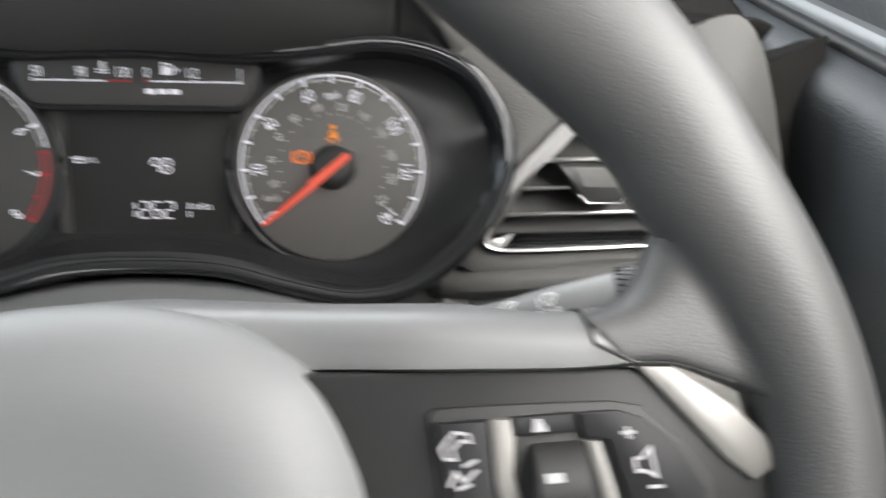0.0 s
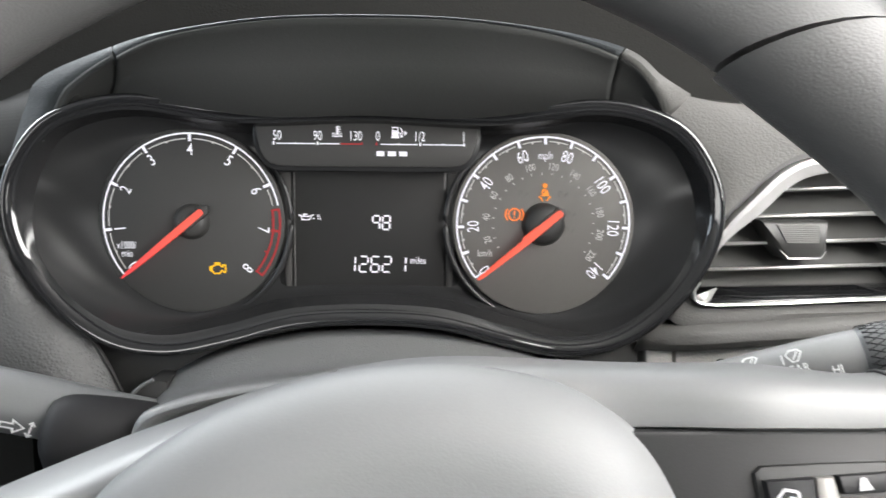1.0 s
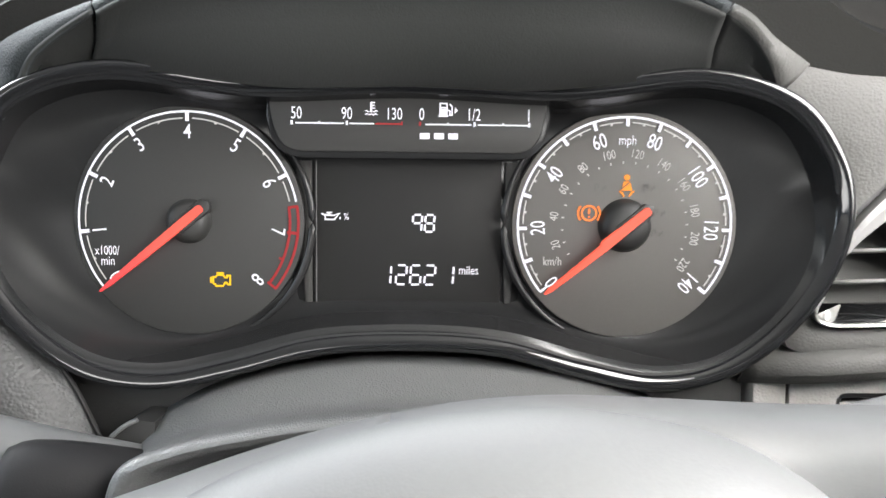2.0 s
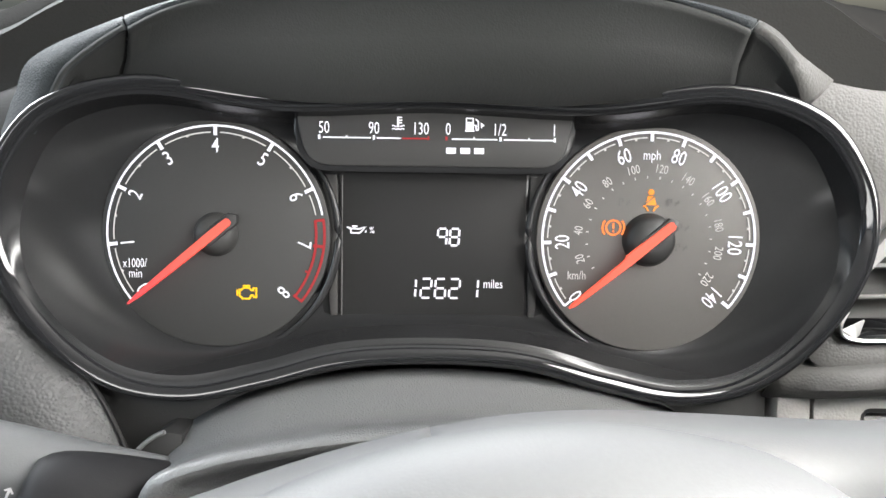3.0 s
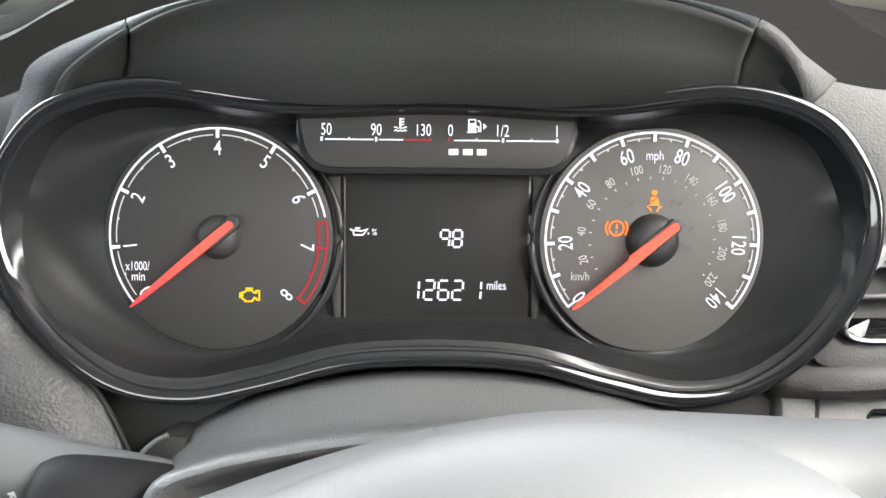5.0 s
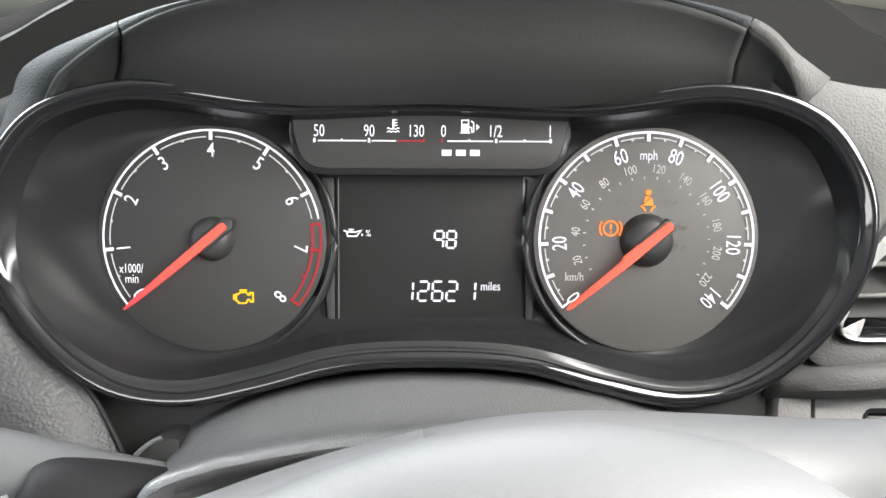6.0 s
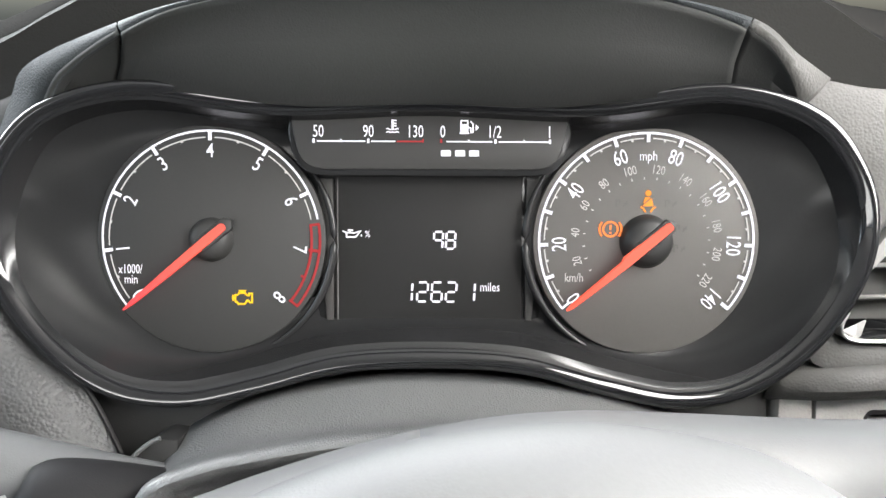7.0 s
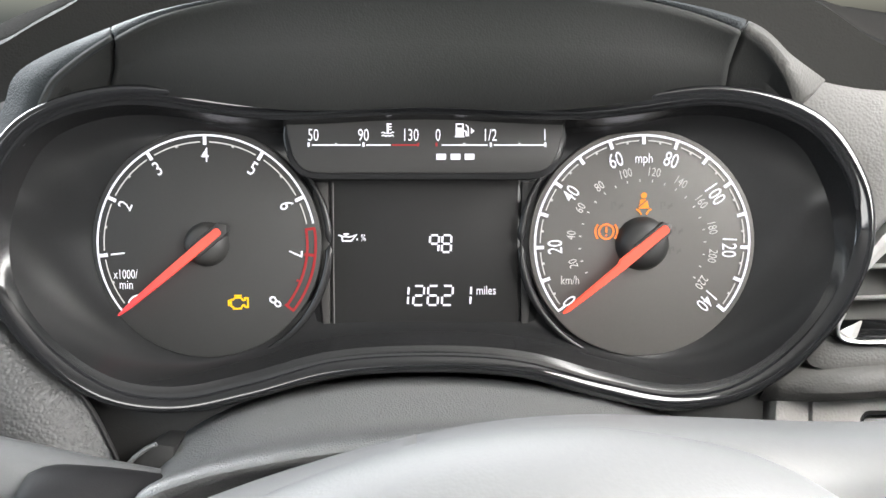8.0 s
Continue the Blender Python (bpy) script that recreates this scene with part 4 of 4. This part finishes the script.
def on_lever(path, radius, at, lift):
    """The frame of the surface of a lever at that x: x along it to the right, y up its side, z outward."""
    k = min(range(1, len(path) - 1), key=lambda i: abs(path[i].x - at))
    a = path[k + 1] - path[k - 1]
    a = (a if a.x > 0 else -a).normalized()
    n = Vector((0, -math.cos(radians(lift)), math.sin(radians(lift))))
    n = (n - a * n.dot(a)).normalized()
    p = path[k] + a * ((at - path[k].x) / a.x) + n * (radius + 0.0004)
    b = n.cross(a)
    return Matrix(((a.x, b.x, n.x, p.x), (a.y, b.y, n.y, p.y), (a.z, b.z, n.z, p.z), (0, 0, 0, 1)))


FLAT = pose(0, 0, 0, -90, 0, 0)


def mark(bm, m, parent, label):
    """A print, drawn flat in x and z, laid on a surface."""
    bm.transform(m @ FLAT)
    part("symbol", bm, PRINT, parent, label, smooth=False)


wiper = [[(-0.0036, -0.0024), (-0.0036, 0.0016)], [(-0.0022, 0.0010), (-0.0006, 0.0026), (0.0026, 0.0026), (0.0040, 0.0014), (0.0018, -0.0020), (-0.0002, -0.0020), (-0.0022, 0.0010)], [(0.0002, -0.0012), (0.0024, 0.0018)]]
mark(strokes([[(x, z + 0.0030) for x, z in l] for l in wiper], 0.0007, 0), on_lever(right_path, 0.0106, 0.1790, 33), wip, "white rear wiper symbol")
mark(strokes(wiper, 0.0007, 0), on_lever(right_path, 0.0106, 0.1640, 58), wip, "white washer symbol")
for body, x, dz, size in (("REAR", 0.1792, -0.0030, 0.0050), ("HI", 0.1925, -0.0066, 0.0050)):
    ob = letters(body, size, 0, 0, dz, PRINT, wip, name="lettering", squeeze=0.85, bold=0.01)
    m = on_lever(right_path, 0.0108, x, 36) @ FLAT
    m.translation *= S
    ob.data.transform(m)
p0, p1 = Vector((0.2040, -0.0833, -0.0452)), Vector((0.2285, -0.0889, -0.0384))
axis = (p1 - p0).normalized()
side = axis.cross(Vector((0, 0, 1))).normalized()
for twist in (-55, 55):
    for k in range(28):
        line = []
        for i in range(7):
            a = radians(360 / 28 * k + twist * (i / 6 - 0.5))
            line.append(p0.lerp(p1, i / 6) + (side * math.cos(a) * 0.85 + side.cross(axis).normalized() * math.sin(a)) * 0.0126)
        part("grip_rib", tube(line, [0.0003] * 7, 4), COLLAR, wip.children[1])
arrow = [[(-0.0050, 0.0014), (0.0002, 0.0014), (0.0002, 0.0036), (0.0046, 0.0), (0.0002, -0.0036), (0.0002, -0.0014), (-0.0050, -0.0014), (-0.0050, 0.0014)], [(0.0062, -0.0046), (0.0080, 0.0040)], [(0.0052, -0.0024), (0.0062, -0.0046), (0.0078, -0.0032)], [(0.0064, 0.0028), (0.0080, 0.0040), (0.0090, 0.0018)]]
mark(strokes([[(x * 1.05, z * 1.05) for x, z in l] for l in arrow], 0.0009, 0), on_lever(left_path, 0.0142, -0.1535, -22), ind, "white indicator arrow")

# ---- steering wheel, drawn upright in its own plane and then turned ----
TURN = 12.0
HUBX, HUBZ = 0.010, -0.0850
WHEEL = DASH @ Matrix.Translation((0, -0.1455 * S, 0)) @ pose(0, 0, 0, -15.5, 0, 0) @ Matrix.Translation((HUBX * S, 0, HUBZ * S)) @ pose(0, 0, 0, 0, -TURN, 0)
wheel = thing("steering_wheel", "black leather steering wheel with grey airbag cover", "steering wheel", WHEEL)
RC = 0.2165


def ring_tube(a0, a1, radius, n=40, seg=24, skew0=0.0, skew1=0.0):
    """A stretch of the rim; the skews slant its ends, by degrees between inner and outer side."""
    rows = []
    for i in range(n + 1):
        row = []
        for k in range(seg):
            c = math.cos(2 * math.pi * k / seg)
            b0, b1 = a0 + skew0 * (1 + c) / 2, a1 + skew1 * (1 + c) / 2
            deg = b0 + (b1 - b0) * i / n
            w, d, inner = radius(deg)
            e = Vector((math.cos(radians(deg)), 0, math.sin(radians(deg))))
            row.append(e * (RC - inner + w * c) + Vector((0, d * math.sin(2 * math.pi * k / seg), 0)))
        rows.append(row)
    return loft(rows, True, True, True)


def bump_at(deg, centre, half):
    d = abs((deg - centre + 180) % 360 - 180) / half
    return max(0.0, 1 - d * d) ** 1.5 if d < 1 else 0.0


def rim_size(deg):
    b = bump_at(deg, 38, 22) + bump_at(deg, 142, 22)
    j = bump_at(deg, -12, 26) + bump_at(deg, 192, 26)
    return 0.0215 + 0.005 * b - 0.004 * j, 0.0205 + 0.002 * b, 0.005 * b - 0.013 * j


def blend_in(x, y, z, u):
    """Depth of the spoke's face at x and z where it swells into the rim."""
    deg = math.degrees(math.atan2(z, abs(x)))
    w, d, inner = rim_size(deg)
    q = abs(math.hypot(x, z) - RC + inner) / w
    r = 0.0003 - d * math.sqrt(1 - q * q) if q < 1 else (q - 1) * 0.05
    h = max(0.016 - abs(r - y), 0) / 0.016
    return min(r, y) - h * h * 0.004 * (1 - u * u) + 0.0020 * u ** 4


part("rim", ring_tube(41.5, 138.5, lambda d: (0.0252, 0.0200, 0.0040), 48, skew0=-11, skew1=11), RIM, wheel, "smooth black upper rim")
part("rim", ring_tube(182, 358, rim_size, 100), RIM, wheel, "black leather lower rim")
for a0, a1, k0, k1 in ((-2, 41, 0, -11), (139, 182, 11, 0)):
    part("rim_grip", ring_tube(a0, a1, rim_size, 40, 24, k0, k1), RIM, wheel, "grained leather grip of the rim")

PADO = [(0, 0.0530), (0.030, 0.0500), (0.0500, 0.0440), (0.0685, 0.0355), (0.0815, 0.0248), (0.0895, 0.0140), (0.0945, 0.0), (0.0975, -0.0200), (0.0955, -0.0450), (0.080, -0.0680), (0.050, -0.0800), (0, -0.0830)]
pad_line = spline(PADO + [(-x, z) for x, z in PADO[-2:0:-1]], 96, True)
bulge_rows = [at_y(offset(pad_line, -0.001), 0.020), at_y(pad_line, 0.003)]
for scale, y in ((0.985, -0.0078), (0.96, -0.0115), (0.92, -0.0155), (0.86, -0.0195), (0.80, -0.0221), (0.73, -0.0237), (0.66, -0.0242), (0.58, -0.0236), (0.48, -0.0222), (0.36, -0.0206), (0.20, -0.0195), (0.04, -0.0192)):
    bulge_rows.append([Vector((p.x * scale, y + 0.006, -0.015 + (p.y + 0.015) * scale)) for p in pad_line])
part("airbag_cover", loft(bulge_rows, True, False, True), PAD, wheel, "grey airbag cover with a shallow dished middle")
# rear edge of the spokes, drawn in the dashboard's frame
UPRIGHT = Matrix.Translation((0, -0.1455, 0)) @ pose(0, 0, 0, -15.5, 0, 0) @ Matrix.Translation((HUBX, 0, HUBZ)) @ pose(0, 0, 0, 0, -TURN, 0)
rear_line = spline([(-0.150, -0.128, -0.0960), (-0.120, -0.122, -0.0830), (-0.090, -0.117, -0.0705), (-0.060, -0.115, -0.0600), (-0.040, -0.115, -0.0530), (-0.020, -0.115, -0.0470), (0, -0.115, -0.0421), (0.020, -0.115, -0.0388), (0.040, -0.115, -0.0377), (0.060, -0.115, -0.0383), (0.080, -0.115, -0.0395), (0.100, -0.117, -0.0400), (0.130, -0.126, -0.0372), (0.158, -0.140, -0.0350)], 200)
rear_line = [UPRIGHT.inverted() @ p for p in rear_line]


def rear_of(p):
    """The point of the spokes' rear edge behind a point of their upper line."""
    x = max(-0.145, min(0.145, p.x))
    q = min(rear_line, key=lambda r: abs(r.x - x))
    k = 1 - 0.7 * min(1.0, (abs(p.x) - abs(x)) / 0.034)
    return Vector((p.x, q.y * k + 0.006 * (1 - k), p.y + (q.z - p.y) * k if k == 1 else p.y - 0.002))


for sx in (-1, 1):
    up = spline([(sx * x, z) for x, z in ((0.0, 0.0505), (0.020, 0.0498), (0.040, 0.0468), (0.060, 0.0425), (0.090, 0.0355), (0.130, 0.0262), (0.152, 0.0204), (0.1668, 0.0172))], 40)
    low = spline([(sx * x, z) for x, z in ((0.0, 0.030), (0.020, 0.0285), (0.040, 0.026), (0.070, 0.0215), (0.095, 0.0168), (0.130, 0.0095), (0.158, 0.0036), (0.1765, 0.0010))], 40)
    sunk = [0.009 * (1 - smoothstep(abs(p.x), 0.075, 0.125)) for p in up]
    front_up = [Vector((p.x, -0.0030 + d, p.y - 0.0015)) for p, d in zip(up, sunk)]
    back = [rear_of(p) for p in up]
    back = [Vector((q.x, sum(b.y for b in back[max(0, k - 3):k + 4]) / len(back[max(0, k - 3):k + 4]), sum(b.z for b in back[max(0, k - 3):k + 4]) / len(back[max(0, k - 3):k + 4]))) for k, q in enumerate(back)]
    rows = [[q + Vector((0, dy, dz)) for q in back] for dy, dz in ((0.010, -0.020), (0.008, -0.007), (0.0045, -0.0022), (0.0, 0.0))]
    rows += [[a.lerp(b, f) + Vector((0, 0, lift)) for a, b in zip(back, front_up)] for f, lift in ((0.12, 0.0010), (0.30, 0.0020), (0.50, 0.0024), (0.70, 0.0020), (0.86, 0.0012), (1.0, 0.0))]
    rows += [[Vector((a.x, -0.0068 + d, a.y * 0.78 + b.y * 0.22 - 0.0012)) for a, b, d in zip(up, low, sunk)], [Vector((a.x, -0.0080 + d, a.y * 0.45 + b.y * 0.55)) for a, b, d in zip(up, low, sunk)]]
    rows += [[Vector((p.x, -0.0070 + d, p.y)) for p, d in zip(low, sunk)], [Vector((p.x, -0.0020 + d, p.y - 0.0015)) for p, d in zip(low, sunk)]]
    for row in rows:
        row.append(row[-1] + Vector((sx * 0.009, 0.0030, -0.0006)))
    seam = [row[-2] + Vector((0, -0.0004, 0.0004)) for row in rows[3:-1]]
    spoke = part("spoke", loft(rows), SPOKE, wheel, "satin grey spoke", thick=0.002)
    part("spoke_joint", tube(seam, [0.0007] * len(seam), 6, up=Vector((1, 0, 0))), BLACK, spoke, "dark joint between spoke and rim")
    up2 = spline([(sx * x, z) for x, z in ((0.1660, 0.0172), (0.1780, 0.0180), (0.1862, 0.0235), (0.1930, 0.0330), (0.2045, 0.0500))], 28)
    low2 = spline([(sx * x, z) for x, z in ((0.1765, 0.0012), (0.1880, -0.0015), (0.2000, -0.0080), (0.2120, -0.0165), (0.2280, -0.0310))], 28)
    rows = []
    for f, y in ((0.0, 0.0085), (0.0, 0.006), (0.0, 0.003), (0.03, -0.0004), (0.08, -0.0030), (0.15, -0.0052), (0.24, -0.0065), (0.36, -0.0073), (0.50, -0.0076), (0.62, -0.0076), (0.75, -0.0076), (0.86, -0.0074), (0.95, -0.0070), (1.0, -0.0060), (1.03, -0.0020), (1.03, 0.006)):
        row = []
        for k, (a, b) in enumerate(zip(up2, low2)):
            x, z = a.x + (b.x - a.x) * f, a.y + (b.y - a.y) * f
            row.append(Vector((x, y if y > 0.002 else blend_in(x, y, z, k / 27), z)))
        rows.append(row)
    rows += [[Vector((p.x, 0.0085, p.z)) for p in rows[-1]]]
    part("spoke_root", loft(rows + [rows[0]]), RIM, spoke, "leather root of the spoke at the rim")
    part("spoke_seam", tube([Vector((p.x, min(-0.0055, r.y + 0.0004), p.y - 0.0004)) for p, r in list(zip(low2, rows[13]))[:17]], [0.0007] * 17, 6), BLACK, spoke, "dark seam along the trim")
    lowpan = [Vector((sx * x, z)) for x, z in ((0.080, 0.0190), (0.1765, -0.0005), (0.1960, -0.0120), (0.2150, -0.0360), (0.2050, -0.0650), (0.150, -0.0720), (0.080, -0.0560))][::sx]
    part("spoke_panel", prism(lowpan, -0.0035, 0.016, 0.002), SPOKE_LOW, spoke, "dark grey lower panel of the spoke")
    tri = [Vector((sx * x, z)) for x, z in ((0.1780, -0.0004), (0.1880, -0.0025), (0.2030, -0.0172), (0.2138, -0.0335), (0.2118, -0.0368), (0.2035, -0.0392), (0.1970, -0.0320), (0.1830, -0.0090))][::sx]
    part("spoke_trim", prism(tri, -0.0062, 0.0, 0.0016), SILVER, spoke, "silver painted trim of the spoke")
    pod = [Vector((sx * x, z)) for x, z in ((0.1165, -0.0010), (0.1190, 0.0005), (0.1400, -0.0030), (0.1680, -0.0082), (0.1765, -0.0115), (0.1852, -0.0225), (0.1920, -0.0370), (0.1890, -0.0500), (0.1760, -0.0560), (0.1180, -0.0500), (0.1140, -0.0450))][::sx]
    base = part("button_pod", prism(pod, -0.0055, 0.0, 0.0008), BLACK, spoke, "black button pod of the spoke")
    for pts, mat, label in ((((0.1180, -0.0032), (0.1322, -0.0052), (0.1296, -0.0240), (0.1316, -0.0480), (0.1165, -0.0440)), BUTTON, "black phone and voice button"),
                            (((0.1394, -0.0062), (0.1562, -0.0086), (0.1556, -0.0140), (0.1394, -0.0115)), BUTTON, "black upper rocker button"),
                            (((0.1400, -0.0390), (0.1562, -0.0410), (0.1570, -0.0530), (0.1420, -0.0500)), BUTTON, "black lower rocker button"),
                            (((0.1575, -0.0090), (0.1690, -0.0108), (0.1745, -0.0138), (0.1835, -0.0245), (0.1885, -0.0370), (0.1860, -0.0490), (0.1680, -0.0530), (0.1642, -0.0180), (0.1575, -0.0160)), BUTTON, "black volume button"),
                            (((0.1330, -0.0054), (0.1384, -0.0062), (0.1386, -0.0120), (0.1360, -0.0220), (0.1386, -0.0400), (0.1398, -0.0490), (0.1330, -0.0480), (0.1308, -0.0230)), SILVER, "silver divider"),
                            (((0.1582, -0.0172), (0.1620, -0.0178), (0.1650, -0.0500), (0.1606, -0.0500)), SILVER, "silver divider")):
        q = [Vector((sx * x, z)) for x, z in pts][::sx]
        part("button" if mat is BUTTON else "divider", prism(q, -0.0085 if mat is BUTTON else -0.0076, -0.004, 0.0008), mat, base, label)
    part("thumb_roller", tube([Vector((sx * x, -0.0050, z)) for x, z in ((0.1396, -0.0258), (0.1412, -0.0262), (0.1548, -0.0282), (0.1562, -0.0284))], [0.0096, 0.0116, 0.0116, 0.0096], 32), BLACK, base, "dark grey thumb roller")
    if sx > 0:
        BY = -0.0090
        part("symbol", strokes([[(0.1185, -0.0130), (0.1180, -0.0098), (0.1225, -0.0064), (0.1262, -0.0078)], [(0.1185, -0.0130), (0.1212, -0.0136), (0.1208, -0.0108), (0.1238, -0.0090), (0.1262, -0.0100), (0.1262, -0.0078)]], 0.0009, BY), DIM_PRINT, base, "pale phone symbol", smooth=False)
        part("symbol", strokes([[(0.1230, -0.0160), (0.1270, -0.0150)], [(0.1180, -0.0205), (0.1205, -0.0170), (0.1225, -0.0200), (0.1265, -0.0176)], [(0.1200, -0.0216), (0.1240, -0.0210)]], 0.0011, BY), DIM_PRINT, base, "pale voice symbol", smooth=False)
        part("symbol", plate([(0.1438, -0.0114), (0.1480, -0.0118), (0.1466, -0.0080), (0.1450, -0.0078)], BY), DIM_PRINT, base, "pale triangle symbol", smooth=False)
        part("symbol", joined(plate([(0.1432, -0.0212), (0.1480, -0.0218), (0.1480, -0.0244), (0.1432, -0.0238)], -0.0170)), DIM_PRINT, base, "pale mark on the roller", smooth=False)
        part("symbol", strokes([[(0.1680, -0.0170), (0.1718, -0.0174)], [(0.1699, -0.0155), (0.1699, -0.0190)]], 0.0010, BY), DIM_PRINT, base, "pale plus symbol", smooth=False)
        part("symbol", strokes([[(0.1700, -0.0246), (0.1722, -0.0248), (0.1750, -0.0226), (0.1750, -0.0306), (0.1722, -0.0284), (0.1700, -0.0282), (0.1700, -0.0246)]], 0.0010, BY), DIM_PRINT, base, "pale loudspeaker symbol", smooth=False)
        part("symbol", strokes([[(0.1722, -0.0330), (0.1762, -0.0336)]], 0.0010, BY), DIM_PRINT, base, "pale minus symbol", smooth=False)
low_spoke = [Vector(p) for p in ((-0.045, -0.070), (0.045, -0.070), (0.036, -0.205), (-0.036, -0.205))]
part("spoke", prism(low_spoke, -0.004, 0.012, 0.003), SPOKE_LOW, wheel, "dark grey lower spoke")
part("boss", tube([Vector((0, 0.030, -0.005)), Vector((0, -0.002, -0.005))], [0.030, 0.040], 32), BLACK, wheel)

# ---- driver's door ----
door = thing("door_panel", "dark grey grained door panel with pale top roll", "door panel", kind="structure")


def along_door(dx, dz, n=24):
    """A line along the door's top, moved by that much."""
    return [Vector((0.345 + dx, y, 0.037 + 0.37 * (y + 0.02) + dz)) for y in (-0.50 + 0.72 * i / (n - 1) for i in range(n))]


part("door_skin", loft([along_door(*p) for p in ((0.030, 0.004), (0.012, 0.004), (0.003, 0.001), (-0.005, -0.005), (-0.0105, -0.014), (-0.0130, -0.026), (-0.0135, -0.060), (-0.0125, -0.24))]), DOOR, door, "dark grey grained skin with rolled top", thick=0.003)
part("door_seal", tube(along_door(0.009, 0.0085), [0.0042] * 24, 10), BLACK, door, "black rubber seal")
part("door_trim", loft([along_door(*p) for p in ((0.011, 0.0060), (0.0135, 0.0165), (0.0150, 0.0190), (0.022, 0.0200), (0.026, 0.014))]), DOOR_TRIM, door, "pale grey trim strip", thick=0.001)
part("pillar_trim", loft([along_door(*p) for p in ((0.022, 0.0150), (0.030, 0.040), (0.040, 0.075), (0.060, 0.120))]), DARK_SOFT, door, "grey pillar trim over the door", thick=0.002)
part("pillar_seam", tube([p + Vector((0, 0, 0.028 + 0.010 * ((i - 14) / 8) ** 2)) for i, p in enumerate(along_door(0.029, 0.010))], [0.0016] * 24, 8), BLACK, door, "dark seam of the pillar trim")
